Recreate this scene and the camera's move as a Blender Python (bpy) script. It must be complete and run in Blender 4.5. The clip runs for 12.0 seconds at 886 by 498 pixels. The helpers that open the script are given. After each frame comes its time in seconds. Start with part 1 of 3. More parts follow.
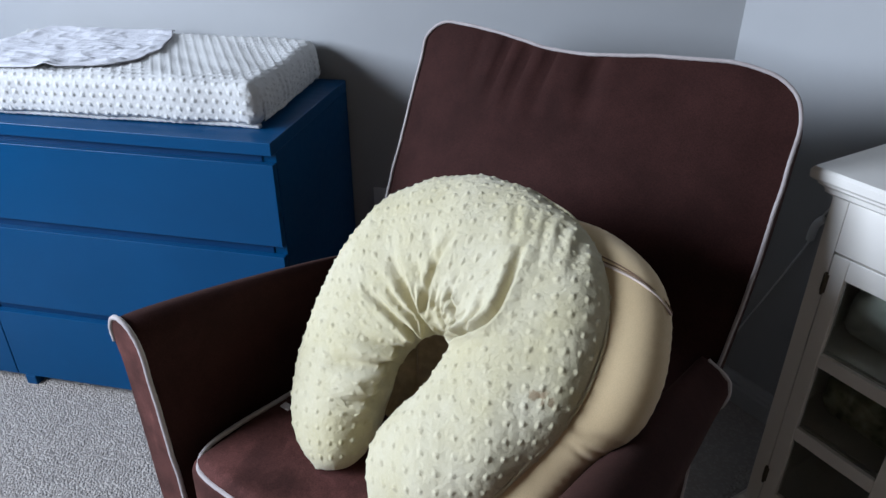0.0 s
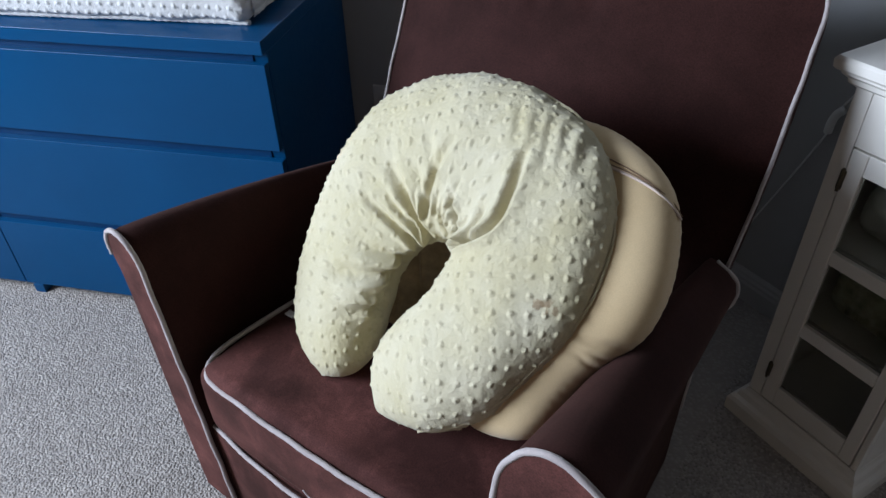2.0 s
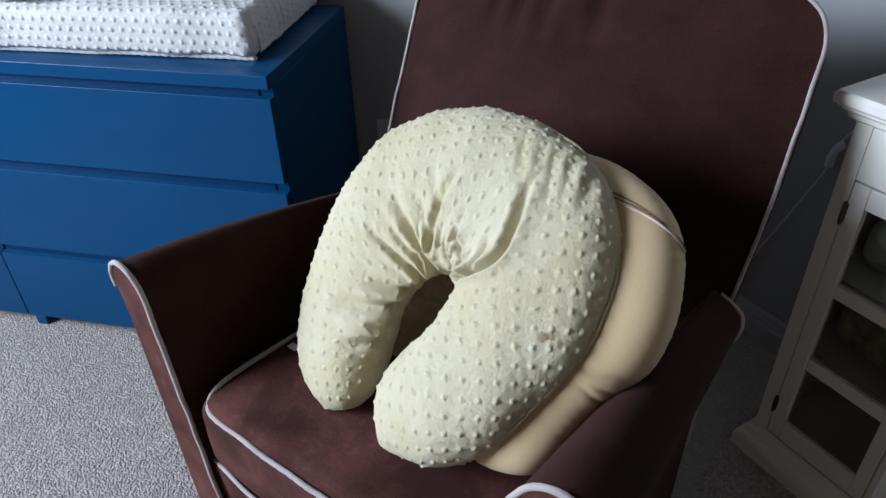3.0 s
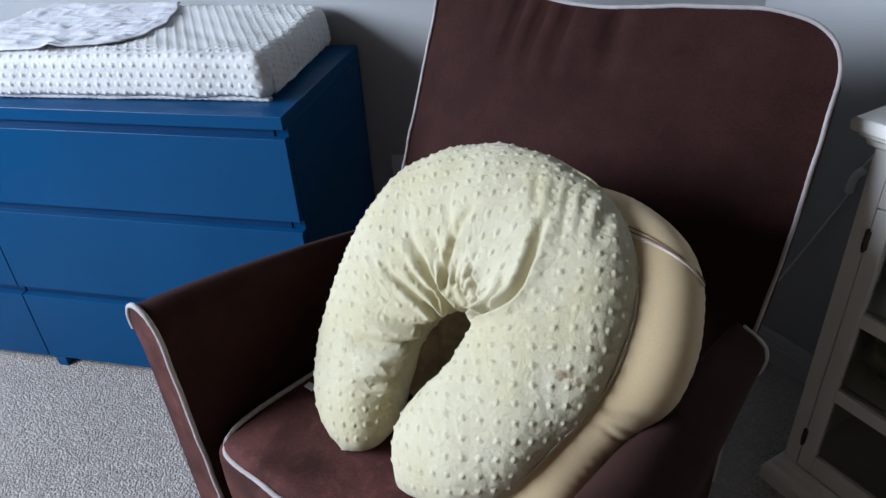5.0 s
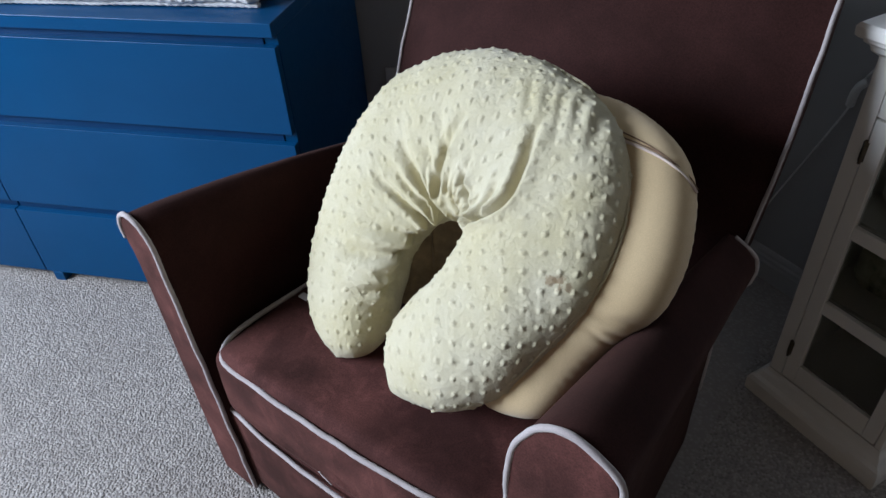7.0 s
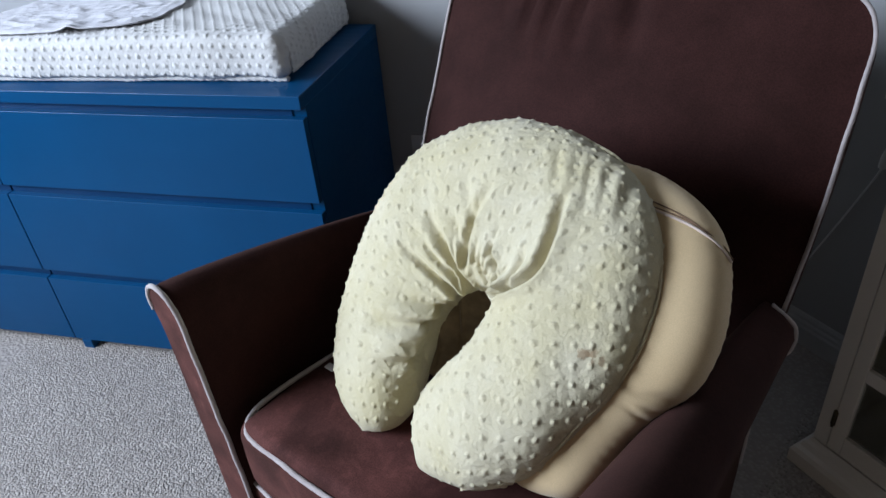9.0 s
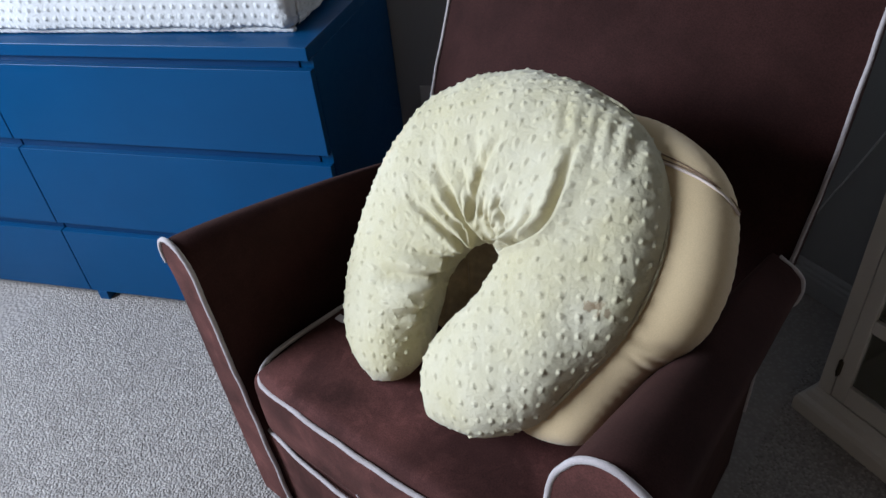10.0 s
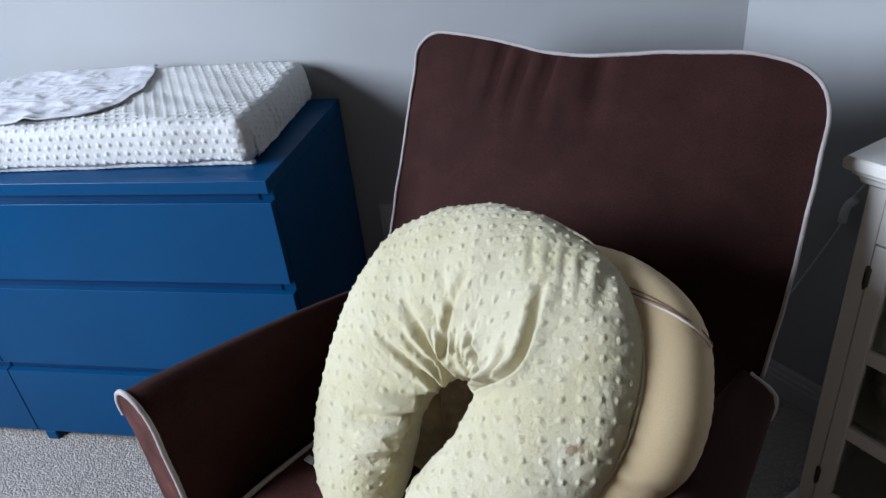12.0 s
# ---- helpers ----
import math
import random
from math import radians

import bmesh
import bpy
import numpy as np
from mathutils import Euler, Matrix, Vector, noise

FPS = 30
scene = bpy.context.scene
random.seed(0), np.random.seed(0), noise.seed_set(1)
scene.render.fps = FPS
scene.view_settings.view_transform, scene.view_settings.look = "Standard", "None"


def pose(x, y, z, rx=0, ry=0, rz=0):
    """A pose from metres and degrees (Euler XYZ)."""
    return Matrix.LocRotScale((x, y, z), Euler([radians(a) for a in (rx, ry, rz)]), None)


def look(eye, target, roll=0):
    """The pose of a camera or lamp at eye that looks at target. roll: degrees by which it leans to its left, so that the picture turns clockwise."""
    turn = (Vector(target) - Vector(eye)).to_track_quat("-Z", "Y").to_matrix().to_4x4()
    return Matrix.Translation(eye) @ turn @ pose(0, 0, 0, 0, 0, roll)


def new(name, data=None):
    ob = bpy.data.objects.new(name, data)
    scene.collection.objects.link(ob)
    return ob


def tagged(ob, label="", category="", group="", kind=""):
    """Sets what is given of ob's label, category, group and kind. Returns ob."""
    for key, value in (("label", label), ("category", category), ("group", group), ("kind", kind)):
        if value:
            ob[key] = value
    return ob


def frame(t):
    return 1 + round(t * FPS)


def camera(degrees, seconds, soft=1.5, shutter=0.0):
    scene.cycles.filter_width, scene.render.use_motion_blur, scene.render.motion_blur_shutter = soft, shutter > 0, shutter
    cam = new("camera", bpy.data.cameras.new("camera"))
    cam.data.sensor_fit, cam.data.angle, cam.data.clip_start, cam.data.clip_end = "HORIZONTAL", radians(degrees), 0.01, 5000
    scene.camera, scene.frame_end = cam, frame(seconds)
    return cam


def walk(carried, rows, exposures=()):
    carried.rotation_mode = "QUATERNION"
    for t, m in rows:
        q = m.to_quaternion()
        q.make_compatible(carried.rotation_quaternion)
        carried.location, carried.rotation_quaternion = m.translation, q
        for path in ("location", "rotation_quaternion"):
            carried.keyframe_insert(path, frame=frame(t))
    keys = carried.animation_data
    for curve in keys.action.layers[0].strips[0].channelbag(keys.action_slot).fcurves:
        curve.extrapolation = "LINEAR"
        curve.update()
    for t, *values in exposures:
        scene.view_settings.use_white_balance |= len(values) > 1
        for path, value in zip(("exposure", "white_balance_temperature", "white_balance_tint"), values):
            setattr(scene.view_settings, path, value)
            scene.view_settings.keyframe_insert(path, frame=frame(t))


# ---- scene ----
from mathutils import bvhtree

cam = camera(64.2, 12.0)

PATH = [
    (0, (0.646, -1.258, 1.28), (0.263, 0.448, 0.308), -0.0),
    (0.5, (0.654, -1.22, 1.262), (0.253, 0.362, 0.106), -2.2),
    (1, (0.645, -1.222, 1.256), (0.279, 0.295, 0.005), -1.9),
    (1.5, (0.648, -1.212, 1.264), (0.277, 0.293, -0.001), -1.8),
    (2, (0.646, -1.218, 1.276), (0.276, 0.322, 0.055), -1.6),
    (2.4, (0.643, -1.221, 1.273), (0.256, 0.36, 0.111), -1.5),
    (2.5, (0.642, -1.221, 1.273), (0.255, 0.362, 0.114), -1.5),
    (4.5, (0.651, -1.211, 1.294), (0.239, 0.418, 0.21), -2.8),
    (5, (0.646, -1.209, 1.28), (0.202, 0.42, 0.209), -3.6),
    (5.5, (0.65, -1.208, 1.216), (0.161, 0.282, -0.025), -4.4),
    (6, (0.65, -1.191, 1.2), (0.197, 0.161, -0.202), -4.9),
    (6.2, (0.651, -1.193, 1.204), (0.216, 0.161, -0.207), -4.8),
    (6.5, (0.653, -1.208, 1.233), (0.231, 0.211, -0.112), -4.2),
    (7, (0.655, -1.216, 1.259), (0.237, 0.291, 0.013), -3.6),
    (7.5, (0.654, -1.222, 1.279), (0.219, 0.376, 0.159), -3.4),
    (7.7, (0.652, -1.226, 1.285), (0.21, 0.403, 0.21), -3.4),
    (9.3, (0.647, -1.196, 1.258), (0.133, 0.367, 0.122), -5.5),
    (9.5, (0.648, -1.196, 1.256), (0.13, 0.344, 0.089), -5.7),
    (10, (0.652, -1.2, 1.27), (0.133, 0.3, 0.054), -6.3),
    (10.5, (0.656, -1.195, 1.272), (0.133, 0.335, 0.094), -6.6),
    (11, (0.678, -1.196, 1.289), (0.189, 0.379, 0.158), -6.3),
    (11.5, (0.67, -1.192, 1.3), (0.216, 0.459, 0.267), -6.0),
    (12, (0.629, -1.158, 1.318), (0.212, 0.515, 0.305), -6.3),
]
walk(cam, [(t, look(eye, target, roll)) for t, eye, target, roll in PATH])

# ---- world, window light, exposure ----
world = bpy.data.worlds.new("world")
scene.world = world
world.use_nodes = True
wn = world.node_tree.nodes
sky = wn.new("ShaderNodeTexSky")
sky.sky_type, sky.sun_disc = "NISHITA", False
sky.sun_elevation, sky.sun_rotation = radians(38), radians(200)
wn["Background"].inputs["Strength"].default_value = 0.12
world.node_tree.links.new(sky.outputs[0], wn["Background"].inputs["Color"])


def window_lamp(name, m, width, height, power, colour):
    data = bpy.data.lights.new(name, "AREA")
    data.shape, data.size, data.size_y, data.energy, data.color = "RECTANGLE", width, height, power, colour
    data.spread = radians(125)
    ob = new(name, data)
    ob.matrix_world = m
    return ob


window_lamp("window_daylight", look((-2.28, -1.45, 1.72), (0.3, -0.45, 0.55)), 1.7, 1.1, 89, (0.79, 0.905, 1.105))
scene.view_settings.exposure = 0.0


# ---- materials ----
def material(name, colour, rough=0.6, metal=0.0, sheen=0.0, spec=0.5):
    m = bpy.data.materials.new(name)
    m.use_nodes = True
    p = m.node_tree.nodes["Principled BSDF"]
    p.inputs["Base Color"].default_value = (*colour, 1)
    p.inputs["Roughness"].default_value = rough
    p.inputs["Metallic"].default_value = metal
    p.inputs["Sheen Weight"].default_value = sheen
    p.inputs["Specular IOR Level"].default_value = spec
    return m, m.node_tree, p


def noise_node(tree, scale, detail=3.0, rough=0.5, stretch=None):
    n = tree.nodes.new("ShaderNodeTexNoise")
    n.inputs["Scale"].default_value, n.inputs["Detail"].default_value, n.inputs["Roughness"].default_value = scale, detail, rough
    c = tree.nodes.new("ShaderNodeTexCoord")
    if stretch:
        mp = tree.nodes.new("ShaderNodeMapping")
        mp.inputs["Scale"].default_value = stretch
        tree.links.new(c.outputs["Object"], mp.inputs[0])
        tree.links.new(mp.outputs[0], n.inputs["Vector"])
    else:
        tree.links.new(c.outputs["Object"], n.inputs["Vector"])
    return n


def vary(tree, p, factor, low, high, a=0.35, b=0.65, socket="Base Color"):
    r = tree.nodes.new("ShaderNodeValToRGB")
    r.color_ramp.elements[0].position, r.color_ramp.elements[1].position = a, b
    r.color_ramp.elements[0].color, r.color_ramp.elements[1].color = (*low, 1), (*high, 1)
    tree.links.new(factor, r.inputs[0])
    if socket:
        tree.links.new(r.outputs[0], p.inputs[socket])
    return r


def mixed(tree, p, one, two, factor, kind="MIX"):
    mx = tree.nodes.new("ShaderNodeMix")
    mx.data_type, mx.blend_type = "RGBA", kind
    if isinstance(factor, float):
        mx.inputs[0].default_value = factor
    else:
        tree.links.new(factor, mx.inputs[0])
    tree.links.new(one, mx.inputs[6])
    tree.links.new(two, mx.inputs[7])
    tree.links.new(mx.outputs[2], p.inputs["Base Color"])
    return mx


def bump(tree, p, height, strength, distance):
    b = tree.nodes.new("ShaderNodeBump")
    b.inputs["Strength"].default_value, b.inputs["Distance"].default_value = strength, distance
    old = p.inputs["Normal"].links
    if old:
        tree.links.new(old[0].from_socket, b.inputs["Normal"])
    tree.links.new(height, b.inputs["Height"])
    tree.links.new(b.outputs[0], p.inputs["Normal"])


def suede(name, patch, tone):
    """patch: how much paler the brushed-up patches of the nap are; tone: brightness, set apart for lit and shaded
    panels.
    """
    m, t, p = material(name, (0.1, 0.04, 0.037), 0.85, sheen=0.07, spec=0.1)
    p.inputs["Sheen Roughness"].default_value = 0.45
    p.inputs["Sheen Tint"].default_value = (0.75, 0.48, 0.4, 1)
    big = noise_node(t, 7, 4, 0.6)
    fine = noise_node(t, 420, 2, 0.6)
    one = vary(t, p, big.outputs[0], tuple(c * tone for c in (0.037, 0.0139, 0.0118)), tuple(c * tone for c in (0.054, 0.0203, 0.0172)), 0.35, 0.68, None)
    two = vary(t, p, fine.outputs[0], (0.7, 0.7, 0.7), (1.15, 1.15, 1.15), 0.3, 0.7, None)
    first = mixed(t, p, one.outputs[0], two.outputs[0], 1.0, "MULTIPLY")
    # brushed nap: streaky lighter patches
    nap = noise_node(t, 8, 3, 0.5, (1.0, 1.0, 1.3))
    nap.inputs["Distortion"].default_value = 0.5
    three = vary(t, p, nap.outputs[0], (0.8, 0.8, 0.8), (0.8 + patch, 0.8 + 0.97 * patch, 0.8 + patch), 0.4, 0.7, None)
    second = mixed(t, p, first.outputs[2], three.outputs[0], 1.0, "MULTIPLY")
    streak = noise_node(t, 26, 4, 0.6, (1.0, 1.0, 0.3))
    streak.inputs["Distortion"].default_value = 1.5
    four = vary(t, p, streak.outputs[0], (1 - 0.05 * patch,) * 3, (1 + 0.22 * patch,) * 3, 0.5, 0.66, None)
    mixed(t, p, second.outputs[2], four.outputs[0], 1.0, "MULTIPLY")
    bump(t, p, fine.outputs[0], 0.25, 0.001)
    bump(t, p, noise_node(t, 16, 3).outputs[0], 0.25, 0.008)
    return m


def cloth(name, low, high, scale=14, fine=650, relief=0.35, sheen=0.25, plush=0.0):
    m, t, p = material(name, high, 0.9, sheen=sheen, spec=0.15)
    big = noise_node(t, scale, 4, 0.6)
    grain = noise_node(t, fine, 2, 0.7)
    one = vary(t, p, big.outputs[0], low, high, 0.3, 0.7, None)
    two = vary(t, p, grain.outputs[0], (0.86, 0.86, 0.86), (1.06, 1.06, 1.06), 0.3, 0.7, None)
    mixed(t, p, one.outputs[0], two.outputs[0], 1.0, "MULTIPLY")
    bump(t, p, grain.outputs[0], relief, 0.0015)
    if plush:
        bump(t, p, noise_node(t, 150, 3, 0.6).outputs[0], plush, 0.004)
    return m


def paint(name, low, high, rough, brush=(1, 1, 1), relief=0.08, spec=0.4):
    m, t, p = material(name, high, rough, spec=spec)
    big = noise_node(t, 4, 4, 0.6)
    vary(t, p, big.outputs[0], low, high, 0.3, 0.7)
    stroke = noise_node(t, 60, 3, 0.6, brush)
    r = vary(t, p, stroke.outputs[0], (rough - 0.03,) * 3, (rough + 0.05,) * 3, 0.3, 0.7, "Roughness")
    bump(t, p, stroke.outputs[0], relief, 0.002)
    return m


def carpet_material():
    m, t, p = material("berber_carpet", (0.4, 0.38, 0.35), 0.95, sheen=0.15, spec=0.1)
    rnd = t.nodes.new("ShaderNodeNewGeometry")
    isl = vary(t, p, rnd.outputs["Random Per Island"], (0.285, 0.26, 0.238), (0.52, 0.48, 0.443), 0.0, 1.0, None)
    big = noise_node(t, 2.5, 4, 0.6)
    two = vary(t, p, big.outputs[0], (0.85, 0.84, 0.83), (1.05, 1.05, 1.05), 0.3, 0.7, None)
    mixed(t, p, isl.outputs[0], two.outputs[0], 1.0, "MULTIPLY")
    bump(t, p, noise_node(t, 500, 2, 0.6).outputs[0], 0.22, 0.002)
    return m


def backing_material():
    m, t, p = material("carpet_backing", (0.3, 0.28, 0.25), 0.95, spec=0.1)
    v = t.nodes.new("ShaderNodeTexVoronoi")
    v.inputs["Scale"].default_value = 110
    c = t.nodes.new("ShaderNodeTexCoord")
    t.links.new(c.outputs["Object"], v.inputs["Vector"])
    vary(t, p, v.outputs["Distance"], (0.432, 0.396, 0.364), (0.352, 0.32, 0.296), 0.1, 0.6)
    bump(t, p, v.outputs["Distance"], 0.6, 0.005)
    return m


def glass_material():
    m, t, p = material("cabinet_glass", (0.9, 0.93, 0.9), 0.04)
    p.inputs["Transmission Weight"].default_value = 1.0
    p.inputs["IOR"].default_value = 1.45
    return m


def wall_material(name, low, high):
    m, t, p = material(name, high, 0.75, spec=0.25)
    big = noise_node(t, 1.6, 4, 0.6)
    vary(t, p, big.outputs[0], low, high, 0.3, 0.7)
    bump(t, p, noise_node(t, 260, 2, 0.6).outputs[0], 0.12, 0.001)
    return m


def spots(mat, places):
    """Small blotches of dried stain at places (x, y, z, radius) of the thing's own frame."""
    t = mat.node_tree
    p = t.nodes["Principled BSDF"]
    c = t.nodes.new("ShaderNodeTexCoord")
    rag = noise_node(t, 120, 3, 0.6)
    for x, y, z, r in places:
        d = t.nodes.new("ShaderNodeVectorMath")
        d.operation = "DISTANCE"
        t.links.new(c.outputs["Object"], d.inputs[0])
        d.inputs[1].default_value = (x, y, z)
        add = t.nodes.new("ShaderNodeMath")
        add.operation = "MULTIPLY_ADD"
        t.links.new(rag.outputs[0], add.inputs[0])
        add.inputs[1].default_value = r * 2.2
        t.links.new(d.outputs["Value"], add.inputs[2])
        rm = t.nodes.new("ShaderNodeMapRange")
        rm.inputs["From Min"].default_value, rm.inputs["From Max"].default_value = r * 1.75, r * 2.15
        rm.inputs["To Min"].default_value, rm.inputs["To Max"].default_value = 0.8, 0.0
        t.links.new(add.outputs[0], rm.inputs["Value"])
        old = p.inputs["Base Color"].links[0].from_socket
        tone = t.nodes.new("ShaderNodeRGB")
        tone.outputs[0].default_value = (0.3, 0.21, 0.12, 1)
        mixed(t, p, old, tone.outputs[0], rm.outputs[0])


# Lit suede, then a smoother-napped copy with shade darkened into its colour.
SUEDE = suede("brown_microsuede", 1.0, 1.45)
SHADED_SUEDE = suede("brown_microsuede_smooth_shaded", 0.2, 0.88)
PIPING = cloth("piping_fabric", (0.3854, 0.3321, 0.3198), (0.4838, 0.4346, 0.4223), 30, 900, 0.4)
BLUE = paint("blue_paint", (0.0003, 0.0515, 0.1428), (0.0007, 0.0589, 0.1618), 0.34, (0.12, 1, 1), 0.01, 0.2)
# The dresser's blue again, with recess shade mixed into its colour.
BLUE_SHADED = paint("blue_paint_recess_shade", (0.0008, 0.0373, 0.1162), (0.0017, 0.044, 0.1328), 0.45, (0.12, 1, 1), 0.05, 0.2)
MINKY = cloth("pale_yellow_minky", (0.565, 0.5, 0.298), (0.66, 0.603, 0.432), 9, 1000, 0.7, 0.25, 0.5)
spots(MINKY, [(0.190, 0.045, 0.049, 0.008), (0.199, 0.052, 0.047, 0.009), (0.211, 0.050, 0.042, 0.008), (0.203, 0.044, 0.044, 0.006), (0.222, 0.022, 0.036, 0.005)])
CREAM = cloth("cream_fleece", (0.655, 0.487, 0.276), (0.695, 0.53, 0.312), 9, 900, 0.25)
WHITE_MINKY = cloth("white_minky", (0.6545, 0.6502, 0.629), (0.7055, 0.7012, 0.6843), 9, 1000, 0.5, 0.25, 0.4)
MUSLIN = cloth("grey_white_muslin", (0.585, 0.585, 0.63), (0.7, 0.7, 0.73), 60, 900, 0.3, 0.25, 0.35)
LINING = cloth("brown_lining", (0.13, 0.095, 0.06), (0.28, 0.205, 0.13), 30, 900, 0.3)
HEM = cloth("grey_hem", (0.3, 0.29, 0.3), (0.42, 0.41, 0.42), 60, 900, 0.3)
CABINET_PAINT = paint("off_white_paint", (0.77, 0.74, 0.68), (0.84, 0.81, 0.75), 0.36, (1, 1, 0.15), 0.06)
TRIM_PAINT = paint("trim_paint", (0.5, 0.51, 0.51), (0.56, 0.56, 0.56), 0.45, (1, 1, 0.3), 0.05)
WALL = wall_material("wall_paint", (0.3895, 0.3961, 0.3993), (0.4223, 0.4289, 0.4321))
# Unseen south wall: its warm tan is chosen to reflect fill light.
SOUTH_WALL = wall_material("warm_fill_wall", (0.56, 0.42, 0.3), (0.6, 0.45, 0.32))
# Unseen east and west walls, made very dark to hold back reflected light.
FAR_WALL = wall_material("bounce_cut_wall", (0.05, 0.038, 0.027), (0.065, 0.048, 0.034))
# Ceiling out of view, near-black only to keep overhead bounce low.
CEILING = paint("bounce_cut_ceiling", (0.045, 0.04, 0.035), (0.06, 0.053, 0.046), 0.85)
CARPET = carpet_material()
BACKING = backing_material()
GLASS = glass_material()
BRASS = material("dull_brass", (0.1, 0.08, 0.055), 0.5, 0.8)[0]
PLASTIC = material("white_plastic", (0.75, 0.75, 0.73), 0.35)[0]
CORD = material("pale_cord", (0.75, 0.76, 0.75), 0.5)[0]
ZIP = cloth("zip_tape", (0.6, 0.48, 0.4), (0.7, 0.58, 0.5), 40, 900, 0.3)
ZIP_SHADE = cloth("zip_brown_line", (0.2, 0.12, 0.07), (0.3, 0.19, 0.12), 40, 900, 0.3)
FOLDED = cloth("folded_cotton", (0.09, 0.1, 0.05), (0.5, 0.5, 0.36), 38, 700, 0.3)
SWADDLE = cloth("grey_green_cotton", (0.3, 0.31, 0.27), (0.48, 0.48, 0.43), 22, 700, 0.3)


# ---- helpers of the place ----
def link(name, bm, mat, parent=None, label="", smooth=True):
    bmesh.ops.recalc_face_normals(bm, faces=bm.faces)
    me = bpy.data.meshes.new(name)
    bm.to_mesh(me)
    bm.free()
    me.materials.append(mat)
    if smooth:
        me.polygons.foreach_set("use_smooth", [True] * len(me.polygons))
    ob = new(name, me)
    if parent:
        ob.parent = parent
    if label:
        tagged(ob, label)
    return ob


def part(name, bm, mat, parent, label="", smooth=True):
    return link(name, bm, mat, parent, label, smooth)


def thing(name, m, label, category, group=""):
    ob = new(name)
    ob.empty_display_size = 0.05
    ob.matrix_world = m
    return tagged(ob, label, category, group)


def box(lo, hi, bevel=0.0, bm=None, segs=2):
    bm = bm or bmesh.new()
    lo, hi = Vector(lo), Vector(hi)
    made = bmesh.ops.create_cube(bm, size=1, matrix=Matrix.Translation((lo + hi) / 2) @ Matrix.Diagonal((*(hi - lo), 1)))
    if bevel:
        edges = list({e for v in made["verts"] for e in v.link_edges})
        bmesh.ops.bevel(bm, geom=edges, offset=bevel, segments=segs, affect="EDGES", profile=0.5)
    return bm


def rings_mesh(rings, closed_ring=True, cap=True, bm=None):
    """A skin over rings of points, each with the same count."""
    bm = bm or bmesh.new()
    rows = [[bm.verts.new(p) for p in ring] for ring in rings]
    n = len(rows[0])
    for a, b in zip(rows, rows[1:]):
        for i in range(n if closed_ring else n - 1):
            j = (i + 1) % n
            bm.faces.new((a[i], a[j], b[j], b[i]))
    if cap and closed_ring:
        bm.faces.new(rows[0])
        bm.faces.new(rows[-1][::-1])
    return bm


def spline(points, n):
    """Catmull-Rom through the points, n samples, evenly by length."""
    P = np.array(points, float)
    P = np.vstack([2 * P[0] - P[1], P, 2 * P[-1] - P[-2]])
    out = []
    for i in range(1, len(P) - 2):
        for t in np.linspace(0, 1, 24, endpoint=False):
            a, b, c, d = P[i - 1:i + 3]
            out.append(0.5 * ((2 * b) + (c - a) * t + (2 * a - 5 * b + 4 * c - d) * t * t + (3 * b - a - 3 * c + d) * t ** 3))
    out.append(P[-2])
    out = np.array(out)
    s = np.r_[0, np.cumsum(np.linalg.norm(np.diff(out[:, :min(3, out.shape[1])], axis=0), axis=1))]
    q = np.linspace(0, s[-1], n)
    return np.stack([np.interp(q, s, out[:, k]) for k in range(out.shape[1])], 1)


def tube(points, radius, n=None, sides=8, bm=None, twist=0.0):
    pts = spline(points, n or max(8, 6 * len(points)))
    if twist:
        pts = np.array([Vector(p) + 0.0022 * noise.noise_vector(Vector(p) * 17) for p in pts])
    rings = []
    up = Vector((0.13, 0.31, 0.94))
    for i, p in enumerate(pts):
        d = Vector(pts[min(i + 1, len(pts) - 1)] - pts[max(i - 1, 0)]).normalized()
        a = d.cross(up)
        if a.length < 0.05:
            a = d.cross(Vector((1, 0, 0)))
        a.normalize()
        up = a.cross(d).normalized()
        rad = radius * (1 + twist * math.sin(i * 1.9))
        rings.append([Vector(p) + rad * (math.cos(t) * a + math.sin(t) * up) for t in np.linspace(0, 2 * math.pi, sides, endpoint=False)])
    return rings_mesh(rings, bm=bm)


def smoothstep(a, b, x):
    t = np.clip((x - a) / (b - a), 0, 1)
    return t * t * (3 - 2 * t)


# ---- room ----
CORNER = Vector((0.946, 0.5, 0))
SLANT = radians(-46)
ALONG = Vector((math.cos(SLANT), math.sin(SLANT), 0))
END = CORNER + 1.7 * ALONG
LEFT, FRONT, HIGH = -2.25, -2.9, 2.5


def wall(name, a, b, mat=WALL, label="plain pale grey painted wall", thick=0.12, low=0.0, high=HIGH):
    """A wall whose room face runs from a to b with the room on its right."""
    a, b = Vector(a).to_2d(), Vector(b).to_2d()
    d = (b - a).normalized()
    out = Vector((-d.y, d.x)) * thick
    ring = [a, b, b + out, a + out]
    bm = rings_mesh([[(p.x, p.y, low) for p in ring], [(p.x, p.y, high) for p in ring]])
    return tagged(link(name, bm, mat, smooth=False), label, "wall", kind="structure")


wall("wall_north", (LEFT, 0.5), CORNER)
wall("wall_slanted", CORNER, END)
wall("wall_east", END, (END.x, FRONT), FAR_WALL, "unseen east wall, darkened to cut bounce")
wall("wall_south", (END.x, FRONT), (LEFT, FRONT), SOUTH_WALL, "unseen tan wall that bounces warm fill light")
